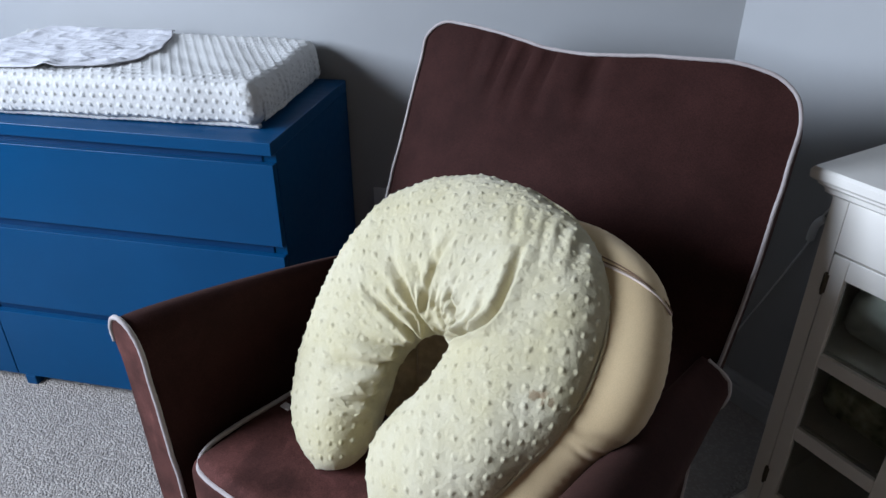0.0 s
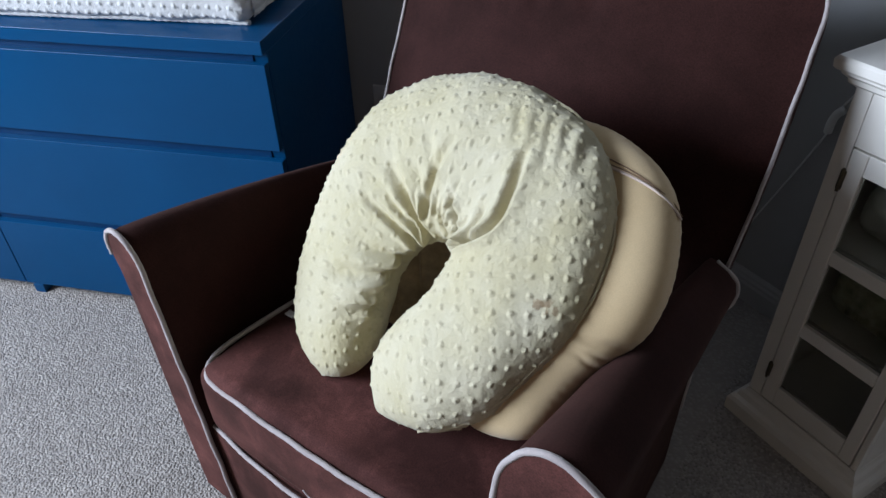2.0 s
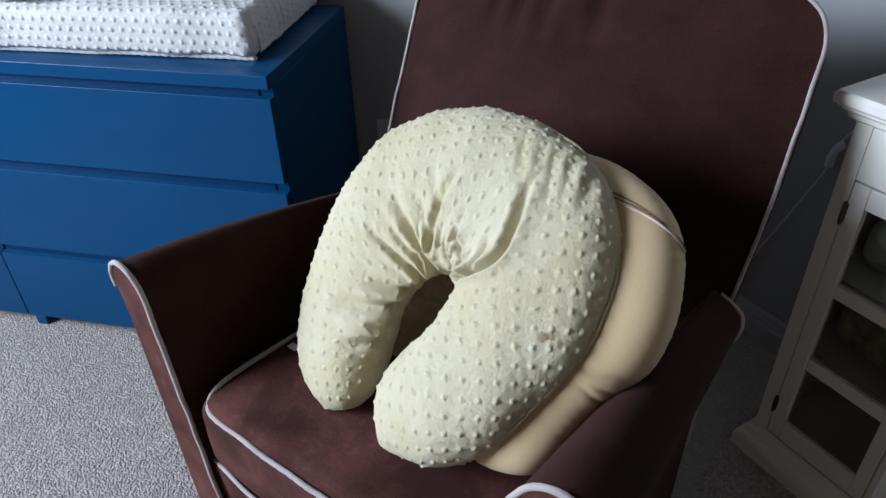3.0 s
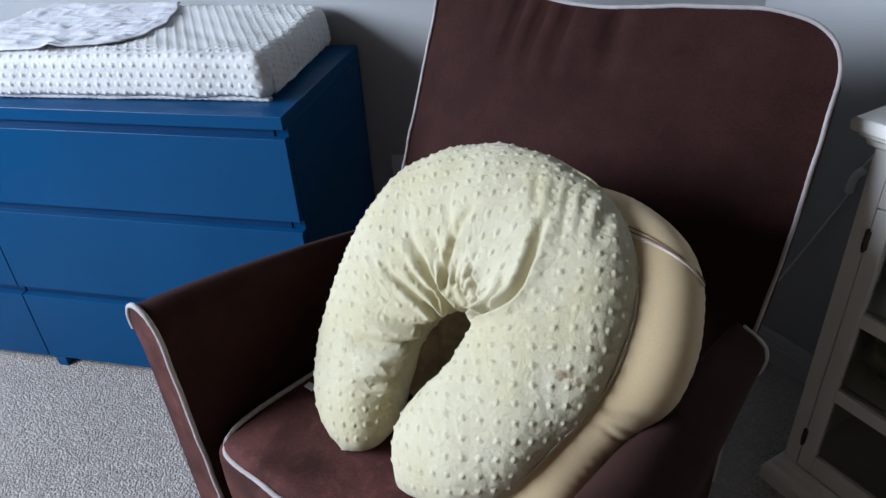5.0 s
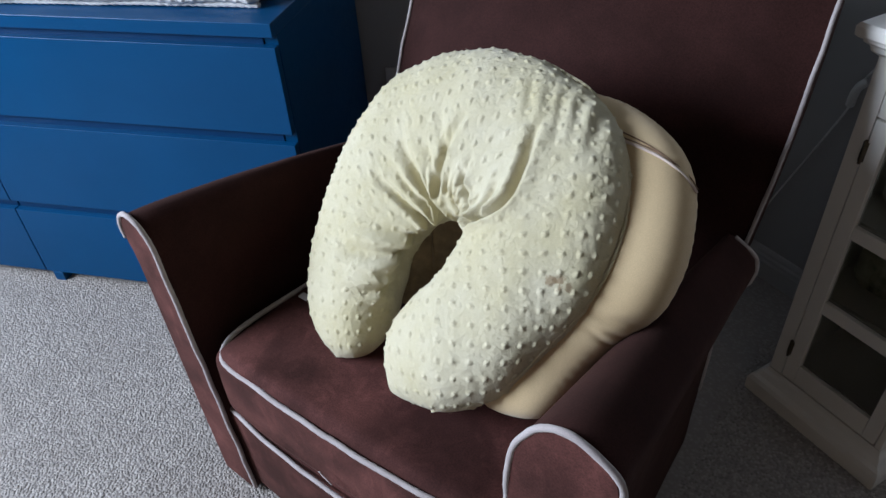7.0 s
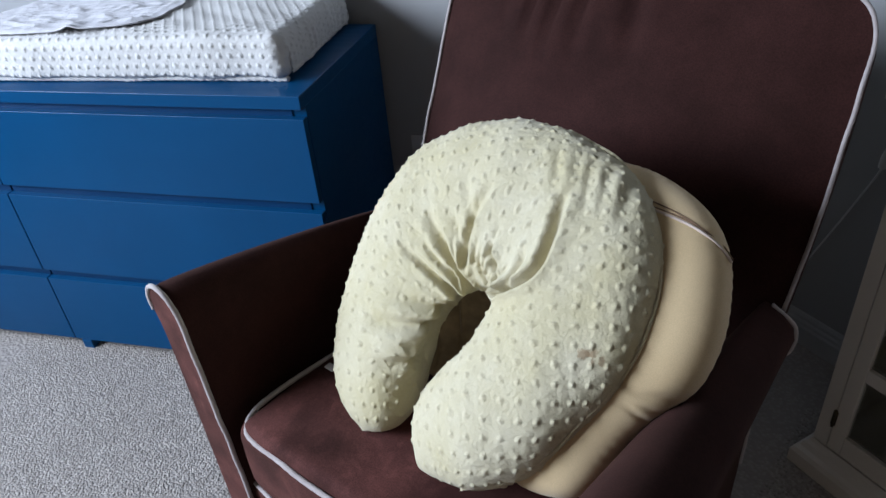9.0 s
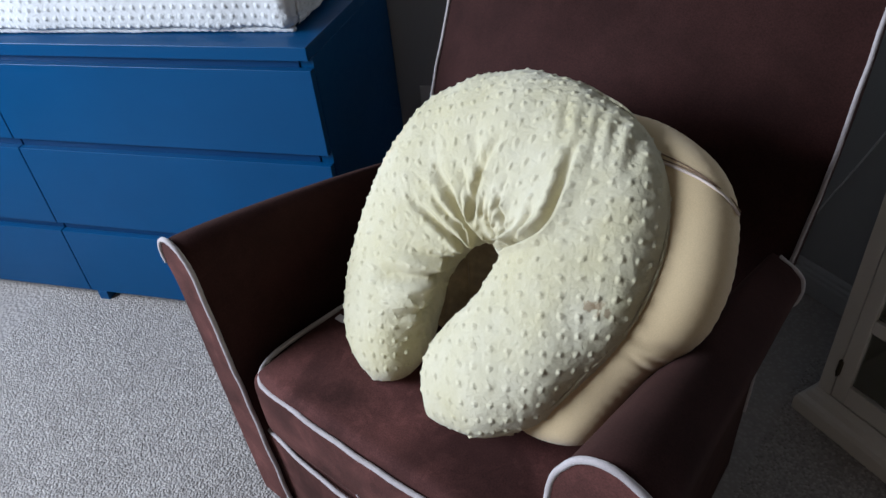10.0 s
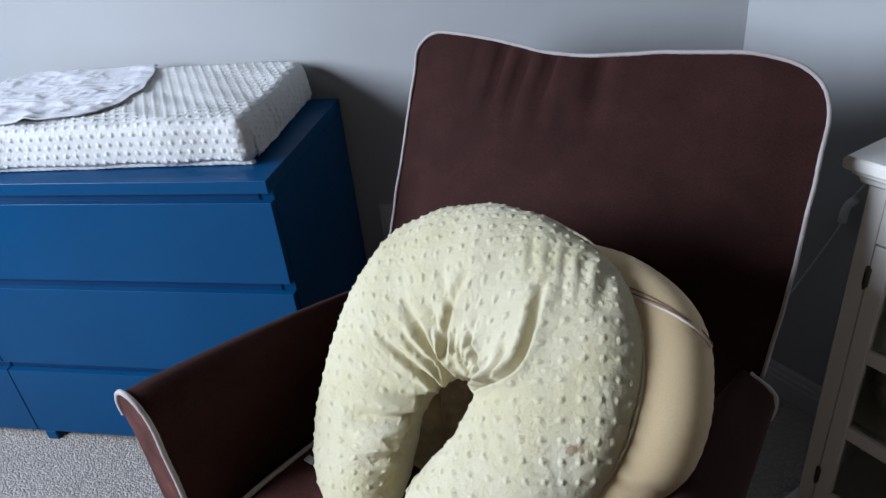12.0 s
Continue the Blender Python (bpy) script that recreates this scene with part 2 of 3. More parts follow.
# the west wall is left open for its window
W_LO, W_HI, W_SILL, W_TOP = -2.4, -0.5, 1.12, 2.32
bm = box((LEFT - 0.12, FRONT, 0), (LEFT, W_LO, HIGH))
box((LEFT - 0.12, W_HI, 0), (LEFT, 0.5, HIGH), bm=bm)
box((LEFT - 0.12, W_LO, 0), (LEFT, W_HI, W_SILL), bm=bm)
box((LEFT - 0.12, W_LO, W_TOP), (LEFT, W_HI, HIGH), bm=bm)
tagged(link("wall_west", bm, FAR_WALL, smooth=False), "unseen west wall with a window opening, darkened to cut bounce", "wall", kind="structure")
win = tagged(new("window_1"), "white painted window in the west wall", "window", kind="structure")
for lo, hi in (((W_LO, W_SILL), (W_LO + 0.05, W_TOP)), ((W_HI - 0.05, W_SILL), (W_HI, W_TOP)),
               ((W_LO + 0.05, W_SILL), (W_HI - 0.05, W_SILL + 0.05)), ((W_LO + 0.05, W_TOP - 0.05), (W_HI - 0.05, W_TOP))):
    part("window_frame", box((LEFT - 0.1, *lo), (LEFT - 0.05, *hi), 0.004), TRIM_PAINT, win, smooth=False)
floor_bm = box((LEFT - 0.12, FRONT - 0.12, -0.1), (END.x + 0.12, 0.62, 0.0))
floor = tagged(link("floor", floor_bm, BACKING, smooth=False), "grey beige looped berber carpet floor", "floor", kind="structure")
tagged(link("ceiling", box((LEFT - 0.12, FRONT - 0.12, HIGH), (END.x + 0.12, 0.62, HIGH + 0.1)), CEILING, smooth=False), "unseen ceiling, darkened to cut bounce light", "ceiling", kind="structure")


def baseboard(name, a, b):
    a, b = Vector(a), Vector(b)
    d = (b - a).normalized()
    inn = Vector((d.y, -d.x, 0))
    prof = [(0.0, 0.0), (0.016, 0.0), (0.016, 0.05), (0.013, 0.056), (0.013, 0.064), (0.009, 0.069), (0.009, 0.078), (0.005, 0.084), (0.0, 0.085)]
    rings = [[p + inn * (x + 0.0005) + Vector((0, 0, z)) for x, z in prof] for p in (a, b)]
    return tagged(link(name, rings_mesh(rings), TRIM_PAINT, smooth=False), "moulded painted baseboard", "baseboard", kind="structure")


baseboard("baseboard_north", (LEFT, 0.5, 0), CORNER - Vector((0.012, 0, 0)))
baseboard("baseboard_slanted", CORNER + 0.004 * ALONG, END)


# ---- carpet pile ----
def carpet_pile():
    step = 0.0063
    rng = np.random.default_rng(4)
    xs, ys = np.arange(-0.98, 1.32, step), np.arange(-0.95, 0.1, step * 0.87)
    X, Y = np.meshgrid(xs, ys)
    X = X + (np.arange(len(ys)) % 2)[:, None] * step / 2
    X, Y = X.ravel() + rng.normal(0, 0.0015, X.size), Y.ravel() + rng.normal(0, 0.0015, Y.size)
    # none under the dresser or the chair, and none behind the slanted wall
    ca, sa = math.cos(radians(25)), math.sin(radians(25))
    U, V = ca * X - sa * Y, sa * X + ca * Y
    keep = ~((X < 0.0) & (Y > 0.03)) & ~((U > 0.2) & (U < 0.93) & (V > -0.42))
    keep &= (X - CORNER.x) * ALONG.y * -1 + (Y - CORNER.y) * ALONG.x < -0.015
    X, Y = X[keep], Y[keep]
    n = len(X)
    r = step * rng.uniform(0.56, 0.74, n)
    h = rng.uniform(0.0010, 0.0023, n)
    spin = rng.uniform(0, math.pi, n)
    lobe = rng.uniform(0.75, 1.3, n)
    k = 4
    ang = np.arange(k) * 2 * math.pi / k
    verts = []
    for f, z in ((1.0, -0.001), (0.72, 0.7)):
        cx, cy = np.cos(ang)[None] * r[:, None] * f * lobe[:, None], np.sin(ang)[None] * r[:, None] * f / lobe[:, None]
        vx = X[:, None] + cx * np.cos(spin)[:, None] - cy * np.sin(spin)[:, None]
        vy = Y[:, None] + cx * np.sin(spin)[:, None] + cy * np.cos(spin)[:, None]
        verts.append(np.stack([vx, vy, np.broadcast_to((h * z)[:, None] if z > 0 else -0.001, vx.shape)], 2))
    top = np.stack([X, Y, h], 1)[:, None]
    V3 = np.concatenate(verts + [top], 1).reshape(-1, 3)
    base = (np.arange(n) * (2 * k + 1))[:, None]
    i, j = np.arange(k), (np.arange(k) + 1) % k
    quads = np.stack([i, j, k + j, k + i], 1).ravel()[None] + base
    tris = np.stack([k + i, k + j, np.full(k, 2 * k)], 1).ravel()[None] + base
    me = bpy.data.meshes.new("carpet_pile")
    faces = [tuple(q) for q in quads.reshape(-1, 4)] + [tuple(q) for q in tris.reshape(-1, 3)]
    me.from_pydata(V3.tolist(), [], faces)
    me.materials.append(CARPET)
    me.polygons.foreach_set("use_smooth", [True] * len(me.polygons))
    return tagged(new("carpet_pile", me), "grey beige loops of a berber carpet", "carpet", kind="stuff")


carpet_pile()


# ---- dresser ----
def dresser():
    t = thing("dresser", Matrix.Rotation(radians(0.8), 4, "Z") @ Matrix.Translation((-0.8, 0.24, 0)), "blue painted wooden six-drawer dresser against the wall", "dresser")
    W, D = 0.8, 0.24
    part("top_panel", box((-W - 0.072, -D, 0.737), (W, D, 0.766), 0.0015), BLUE, t, smooth=False)
    for x in (-W - 0.072, W - 0.03):
        part("side_panel", box((x, -D + 0.0215, 0.03), (x + 0.03, D, 0.7365), 0.001), BLUE, t, smooth=False)
    part("back_panel", box((-W - 0.042, D - 0.012, 0.03), (W - 0.03, D - 0.002, 0.7365)), BLUE, t, smooth=False)
    part("divider", box((-0.048, -D + 0.036, 0.03), (-0.024, D - 0.013, 0.7365)), BLUE, t, smooth=False)
    part("bottom_rail", box((-W - 0.0415, -D + 0.036, 0.03), (-0.0485, D - 0.013, 0.05)), BLUE, t, smooth=False)
    part("bottom_rail", box((-0.0235, -D + 0.036, 0.03), (W - 0.0305, D - 0.013, 0.05)), BLUE, t, smooth=False)
    for side in (-1, 1):
        x0, x1 = (-W - 0.072, -0.0375) if side < 0 else (-0.0345, W)
        for lo, hi in ((0.522, 0.717), (0.268, 0.496), (0.03, 0.241)):
            d = new("drawer")
            d.parent = t
            front = box((x0, -D, lo), (x1, -D + 0.018, hi), 0.0012)
            part("front", front, BLUE, d, smooth=False)
            part("grip_rail", box((x0 + 0.031 if side < 0 else x0 + 0.001, -D + 0.0185, hi - 0.02), (x1 - 0.001 if side < 0 else x1 - 0.031, -D + 0.035, hi + 0.028 if hi < 0.7 else hi + 0.019), 0.001), BLUE_SHADED, d, smooth=False)
            part("box", box((x0 + 0.04, -D + 0.036, lo + 0.02), (x1 - 0.04, D - 0.03, hi - 0.03)), BLUE_SHADED, d, smooth=False)
    for x in (-W + 0.05, 0.0, W - 0.05):
        for y in (-D + 0.016, D - 0.06):
            part("foot", box((x - 0.016, y - 0.018, 0.0), (x + 0.016, y + 0.018, 0.0295), 0.002), BLUE, t, smooth=False)
    return t


dresser()


# ---- dots of minky cloth ----
def dots(a, b, pitch, radius):
    """Height 0..1 of a staggered lattice of round dots at the flat cloth position (a, b)."""
    row = np.round(b / (pitch * 0.866))
    best = np.full(np.shape(a), 9.0)
    for k in (-1, 0, 1):
        r = row + k
        off = (r % 2) * pitch / 2
        c = np.round((a - off) / pitch) * pitch + off
        best = np.minimum(best, np.hypot(a - c, b - r * pitch * 0.866))
    return np.clip(1 - (best / radius) ** 2, 0, 1) ** 1.15


def square_dots(a, b, pitch, radius):
    """Height 0..1 of a square lattice of round dots with steep flanks."""
    d = np.hypot(a - np.round(a / pitch) * pitch, b - np.round(b / pitch) * pitch)
    return 0.5 + 0.5 * np.cos(np.pi * np.clip(d / radius, 0, 1))


def field(a, b, seed, scale):
    return np.array([noise.noise((x * scale, y * scale, seed)) for x, y in zip(np.ravel(a), np.ravel(b))]).reshape(np.shape(a))


# ---- changing pad on the dresser ----
PAD = Matrix.Translation((-0.471, 0.2535, 0.7665)) @ Matrix.Rotation(radians(3), 4, "Z")


def pad_top(x, y):
    """Height over the dresser of the pad's top: a shallow trough between two raised long sides."""
    c = np.clip(np.abs(y) / 0.2, 0, 1)
    return 0.098 + 0.012 * c ** 2.2 + 0.002 * np.sin(x * 9)


def raised(P, H):
    """A skin of rings P[i, j] pushed out along its own normals by H."""
    du = np.gradient(P, axis=0)
    dv = np.roll(P, -1, axis=1) - np.roll(P, 1, axis=1)
    n = np.cross(du, dv)
    n /= np.linalg.norm(n, axis=2)[..., None] + 1e-9
    if (n[len(P) // 2] * (P[len(P) // 2] - P[len(P) // 2].mean(0))).sum() < 0:
        n = -n
    return P + n * H[..., None]


def changing_pad():
    L, Wd, r = 0.82, 0.43, 0.03
    t = thing("changing_pad", PAD, "white dotted minky covered changing pad on the dresser", "changing pad")
    nv, mid = 470, 0.05
    th = np.linspace(0, 2 * math.pi, 2401)
    c, si = np.cos(th), np.sin(th)
    # along the pad: (place, inset of the section, how far the end face is closed, way over the cloth)
    rows = [(x, 0.0, 0.0, x) for x in np.linspace(0, L / 2 - r, 170)]
    rows += [(L / 2 - r + r * math.sin(f), r * (1 - math.cos(f)), 0.0, L / 2 - r + r * f) for f in np.linspace(0, math.pi / 2, 14)[1:]]
    rows += [(L / 2 + 0.004 * math.sin(math.pi * f), r, f, L / 2 + 0.57 * r + 0.085 * f) for f in np.linspace(0, 1, 34)[1:]]
    rows = [(-x, i, f, -w) for x, i, f, w in rows[:0:-1]] + rows
    P, H = np.zeros((len(rows), nv, 3)), np.zeros((len(rows), nv))
    for k, (x, inset, closed, way) in enumerate(rows):
        y = np.sign(c) * np.abs(c) ** 0.32 * (Wd / 2 - inset)
        zt = pad_top(x, y) - inset
        f = np.sign(si) * np.abs(si) ** 0.36
        z = np.where(f > 0, mid + (zt - mid) * f, mid + (mid - 0.002 - inset * 0.6) * f)
        dist = np.r_[0, np.cumsum(np.hypot(np.diff(y), np.diff(z)))]
        even = np.linspace(0, dist[-1], nv, endpoint=False)
        y, z = np.interp(even, dist, y), np.interp(even, dist, z)
        across = even + (1.02 - dist[-1]) / 2
        H[k] = dots(np.full(nv, way), across, 0.0235, 0.0058) * 0.0029
        lump = 0.0022 * np.sin(x * 31 + 2 * np.sin(y * 18)) + 0.0012 * np.sin(y * 70 + x * 40)
        # gathers of the cover at its ends
        if closed or inset > 0:
            lump = lump + 0.0022 * np.sin(y * 165 + 2.5 * np.sin(y * 43 + z * 30)) * (0.4 + 0.6 * closed)
        H[k] += lump * 0.8
        P[k] = np.stack([np.full(nv, x), y, 0.012 + (z - 0.012) * (1 - closed)], 1)
        H[k] *= 1 - closed ** 5
    Q = raised(P, H)
    Q[..., 2] = np.maximum(Q[..., 2], 0.001)
    part("cover", rings_mesh(Q), WHITE_MINKY, t)
    # the gathered hem where the cover is drawn in underneath
    a, b, q = L / 2 - 0.024, Wd / 2 - 0.02, 0.035
    corners = [(a - q + q * math.cos(g), b - q + q * math.sin(g)) for g in np.linspace(0, math.pi / 2, 5)]
    loop = corners + [(-x, y) for x, y in corners[::-1]] + [(-x, -y) for x, y in corners] + [(x, -y) for x, y in corners[::-1]] + corners[:1]
    part("elastic_hem", tube([(x, y, 0.0065) for x, y in loop], 0.0055, 500, 8, twist=0.16), WHITE_MINKY, t, "gathered elastic hem of the cover")
    return t


changing_pad()


def muslin_cloth():
    t = thing("muslin_cloth", PAD, "rumpled grey white muslin cloth on the changing pad", "cloth")
    nu, nv = 130, 110
    A, B = np.meshgrid(np.linspace(0, 1, nu), np.linspace(0, 1, nv))
    front = np.interp(A, [0, 0.45, 0.7, 0.82, 0.93, 1.0], [-0.2, -0.197, -0.19, -0.175, -0.166, -0.142])
    Y = front * (1 - B) + 0.202 * B
    right = np.interp(Y, [-0.2, -0.14, -0.10, 0.01, 0.10, 0.2], [0.055, 0.057, 0.07, 0.072, 0.052, 0.016])
    left = np.interp(B, [0, 0.5, 1], [-0.405, -0.4, -0.33])
    X = left * (1 - A) + (right + 0.003 * np.sin(Y * 60)) * A
    z = pad_top(X, Y) + 0.0058
    w = field(X, Y, 3.1, 9) * 0.006 + (0.2 - np.abs(field(X * 0.4 + Y, Y - 0.5 * X, 4.2, 22))) * 0.010 + (0.35 - np.abs(field(X * 0.7 + Y * 0.5, Y, 7.7, 15))) * 0.008 + (0.3 - np.abs(field(X, Y * 0.6 - X * 0.4, 1.4, 33))) * 0.004
    edge = np.minimum(np.minimum(A, 1 - A), np.minimum(B, 1 - B))
    Z = z + np.maximum(w, -0.002) * smoothstep(-0.02, 0.09, edge)
    # a small turned-up tuck on the near edge
    Z = Z + 0.009 * np.exp(-((X + 0.085) / 0.016) ** 2) * smoothstep(0.08, 0.0, B)
    # the near and far edges bend down over the pad's rims
    Z = Z - 0.5 * np.maximum(0, np.abs(Y) - 0.186)
    ob = part("cloth", rings_mesh(np.stack([X, Y, Z], 2), closed_ring=False), MUSLIN, t)
    m = ob.modifiers.new("thickness", "SOLIDIFY")
    m.thickness, m.offset = 0.002, 0
    side = [(X[j, -1], Y[j, -1], Z[j, -1] + 0.0005) for j in range(0, nv, 6)]
    part("hem", tube(side, 0.0022, 90, 6), HEM, t)
    near = [(X[0, i], Y[0, i], Z[0, i] + 0.0005) for i in range(0, nu, 6)]
    part("hem", tube(near, 0.0016, 90, 6), MUSLIN, t)
    return t


muslin_cloth()


# ---- armchair ----
CHAIR = Matrix.Rotation(radians(-25), 4, "Z")
CENTRE = Vector((0.54, 0.0, 0.0))


def front_profile(side):
    """The outline of an arm's front, from the foot of its inner edge over the roll to the foot of its outer edge."""
    if side > 0:
        return [(0.836, 0.012), (0.838, 0.27), (0.843, 0.46), (0.850, 0.59), (0.868, 0.642), (0.892, 0.672), (0.921, 0.682), (0.951, 0.673),
                (0.974, 0.655), (0.981, 0.628), (0.973, 0.592), (0.952, 0.558), (0.944, 0.512), (0.94, 0.40), (0.936, 0.2), (0.934, 0.012)]
    return [(0.258, 0.012), (0.238, 0.27), (0.223, 0.47), (0.212, 0.60), (0.198, 0.637), (0.180, 0.650), (0.160, 0.652), (0.142, 0.643),
            (0.132, 0.622), (0.134, 0.598), (0.142, 0.57), (0.146, 0.51), (0.15, 0.40), (0.155, 0.2), (0.165, 0.012)]


def armchair():
    base = CHAIR @ Matrix.Translation(CENTRE)
    t = thing("armchair", base, "dark brown microsuede nursing armchair with white piping", "armchair")
    c = CENTRE

    def L(u, v, z):
        return (u - c.x, v, z)

    for side in (-1, 1):
        prof = spline(front_profile(side), 60)
        vf = -0.43 if side > 0 else -0.457
        arm = new("arm")
        arm.parent = t
        vs = [vf, vf + 0.004, vf + 0.012] + list(np.linspace(vf + 0.03, 0.148, 34)) + [0.153, 0.156]
        rings = []
        for k, v in enumerate(vs):
            f = (v - vf) / (0.15 - vf)
            drop = 0.134 * min(f, 1.25) if side > 0 else 0.113 * max(0.0, min(f, 1.25)) ** 1.35
            inset = (0.006, 0.002, 0.0)[k] if k < 3 else {37: 0.002, 38: 0.006}.get(k, 0.0)
            ring = []
            cu = prof[:, 0].mean()
            for u, z in prof:
                w = smoothstep(0.25, 0.62, z)
                uu = cu + (u - cu) * (1 - inset * 6) - side * (0.006 * w + (0.039 if side > 0 else 0.048) * smoothstep(-0.03, 0.05, side * (u - cu))) * f
                zz = z - drop * w - inset * w
                soft = 0.0025 * noise.noise((u * 9, v * 7, z * 9)) if k > 2 else 0
                ring.append(L(uu + soft, v, zz + soft))
            rings.append(ring)
        part("body", rings_mesh(rings), SHADED_SUEDE, arm)
        bm = bmesh.new()
        face_ring, back_ring = ([bm.verts.new(L(cu + (u - cu) * 0.97, v, z - 0.002)) for u, z in prof] for v in (vf - 0.0025, vf + 0.003))
        bm.faces.new(face_ring)
        for i in range(len(prof)):
            j = (i + 1) % len(prof)
            bm.faces.new((face_ring[i], face_ring[j], back_ring[j], back_ring[i]))
        part("front_panel", bm, SUEDE, arm, smooth=False)
        edge = [L(u, vf - 0.001, z) for u, z in front_profile(side)][:16 if side > 0 else 10]
        part("piping", tube(edge, 0.0043, 150, 8, twist=0.05), PIPING, arm, "white fabric piping")
        rear = [rings[-3][i] for i in range(30, 53, 2)]
        part("rear_piping", tube(rear, 0.0045, 70, 8), PIPING, arm, "white fabric piping")

    def soft_slab(u0, u1, v0, v1, z0, z1, bulge, r, front_bow, seed, skew=0.02):
        """A stuffed slab with round edges: rings from back to front."""
        nu, nv = 70, 60
        rings = []
        th = np.linspace(0, 2 * math.pi, nu, endpoint=False)
        for s in np.linspace(0, 1, nv):
            q = 1 - (1 - s) ** 1.6
            v = v1 + (v0 - v1) * q
            e = min(1, math.sqrt(max(0, 1 - max(0, (r - (v - v0)) / r) ** 2))) if v - v0 < r else 1
            ring = []
            for a in th:
                cu, cz = math.cos(a), math.sin(a)
                x = math.copysign(abs(cu) ** 0.16, cu)
                z = math.copysign(abs(cz) ** 0.22, cz)
                uu = (u0 + u1) / 2 + x * ((u1 - u0) / 2 - (1 - e) * r * 0.5)
                k = 1 - abs(x) ** 2.5
                zz = (z0 + z1) / 2 + z * ((z1 - z0) / 2 - (1 - e) * r * 0.85) + (bulge * k * (0.4 + 0.6 * e) if z > 0 else 0)
                wob = 0.003 * noise.noise((uu * 7, v * 7, zz * 7 + seed))
                vv = v - front_bow * k * smoothstep(0.25, 0, v - v0) + skew * (uu - u0) / (u1 - u0) * smoothstep(0.35, 0, v - v0)
                ring.append(L(uu + wob, vv + wob, zz + wob))
            rings.append(ring)
        return rings_mesh(rings)

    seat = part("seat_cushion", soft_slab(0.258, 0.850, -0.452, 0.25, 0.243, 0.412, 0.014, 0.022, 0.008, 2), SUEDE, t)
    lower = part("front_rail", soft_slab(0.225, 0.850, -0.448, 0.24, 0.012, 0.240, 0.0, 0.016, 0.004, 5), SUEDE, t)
    top = [L(0.285, -0.13, 0.412), L(0.272, -0.25, 0.41), L(0.262, -0.36, 0.407), L(0.264, -0.415, 0.404), L(0.28, -0.442, 0.401), L(0.31, -0.452, 0.399), L(0.42, -0.456, 0.401), L(0.54, -0.455, 0.402),
           L(0.66, -0.45, 0.404), L(0.76, -0.441, 0.408), L(0.81, -0.428, 0.414), L(0.838, -0.41, 0.42)]
    part("piping", tube(top, 0.0046, 150, 8, twist=0.05), PIPING, seat, "white fabric piping")
    low = [L(0.238, -0.44, 0.232), L(0.30, -0.449, 0.233), L(0.42, -0.454, 0.232), L(0.54, -0.453, 0.233), L(0.66, -0.449, 0.235), L(0.76, -0.441, 0.239), L(0.835, -0.43, 0.246)]
    part("piping", tube(low, 0.0042, 120, 8, twist=0.05), PIPING, lower, "white fabric piping")
    lint = [L(0.505, -0.459, 0.288), L(0.515, -0.46, 0.283), L(0.524, -0.4605, 0.282), L(0.534, -0.46, 0.276)]
    part("lint_thread", tube(lint, 0.0013, 16, 5), PIPING, seat, "pale stray thread")

    part("care_tag", box(L(0.304, -0.285, 0.428), L(0.324, -0.272, 0.431), 0.0008), PIPING, seat, "small white fabric tag", smooth=False)

    # backrest: a reclined padded panel with a deep gusset
    def back_top(u):
        z = 0.962 + 0.010 * math.cos((u - 0.22) * 2 * math.pi / 0.5) + 0.002 + 0.008 * smoothstep(0.70, 0.79, u)
        if u > 0.825:
            x = min(1, (u - 0.825) / 0.082)
            z -= 0.066 * (1 - math.sqrt(max(0, 1 - x ** 2.4)))
        if u < 0.19:
            x = min(1, (0.19 - u) / 0.06)
            z -= 0.05 * (1 - math.sqrt(max(0, 1 - x ** 2.4)))
        return z

    def plane_v(z):
        return 0.168 + 0.45 * (z - 0.529)

    ULO, UHI, Z0 = 0.132, 0.907, 0.34
    na, nb = 90, 80

    def face(push, shrink, back):
        grid = []
        for j in range(nb):
            b = 1 - (1 - j / (nb - 1)) ** 1.25
            row = []
            for i in range(na):
                a = 0.5 - 0.5 * math.cos(math.pi * i / (na - 1))
                u = ULO + (UHI - ULO) * a
                zt = back_top(u)
                z = Z0 + (zt - Z0) * b
                waist = 0.007 * math.sin(math.pi * min(1, max(0, (z - 0.5) / 0.46)))
                uu = u + waist * max(0, 2 * a - 1)
                k = (1 - abs(2 * a - 1) ** 2.2) * (1 - b ** 6)
                pucker = 0.0
                if not back:
                    up = smoothstep(0.76, 0.96, b) * (1 - smoothstep(0.985, 1.0, b))
                    pucker = 0.012 * up * (max(0, math.sin(u * 84 + b * 6 + 2.5 * math.sin(u * 17))) ** 3 * 1.9 - 0.3) * (1 - smoothstep(0.5, 0.66, u)) * smoothstep(0.24, 0.36, u)
                    pucker += 0.004 * noise.noise((u * 6, z * 6, 1.5))
                uu = 0.52 + (uu - 0.52) * shrink
                zz = z - (1 - shrink) * 0.3
                v = plane_v(zz) - push * k + pucker + (0.105 if back else 0.0)
                row.append(L(uu, v, zz - (0.046 if back else 0.0)))
            grid.append(row)
        return grid

    fr, bk = face(0.072, 1.0, False), face(0.0, 0.972, True)

    def border(g):
        return [g[j][0] for j in range(nb)] + [g[-1][i] for i in range(1, na)] + [g[j][-1] for j in range(nb - 2, -1, -1)]

    bm = bmesh.new()
    for g in (fr, bk):
        rings_mesh(g, closed_ring=False, bm=bm)
    fb, bb = border(fr), border(bk)
    mids = [[(Vector(p) * (1 - f) + Vector(q) * f) + Vector((0, 0, 0.004 * math.sin(math.pi * f))) for p, q in zip(fb, bb)] for f in (0.0, 0.06, 0.3, 0.6, 0.94, 1.0)]
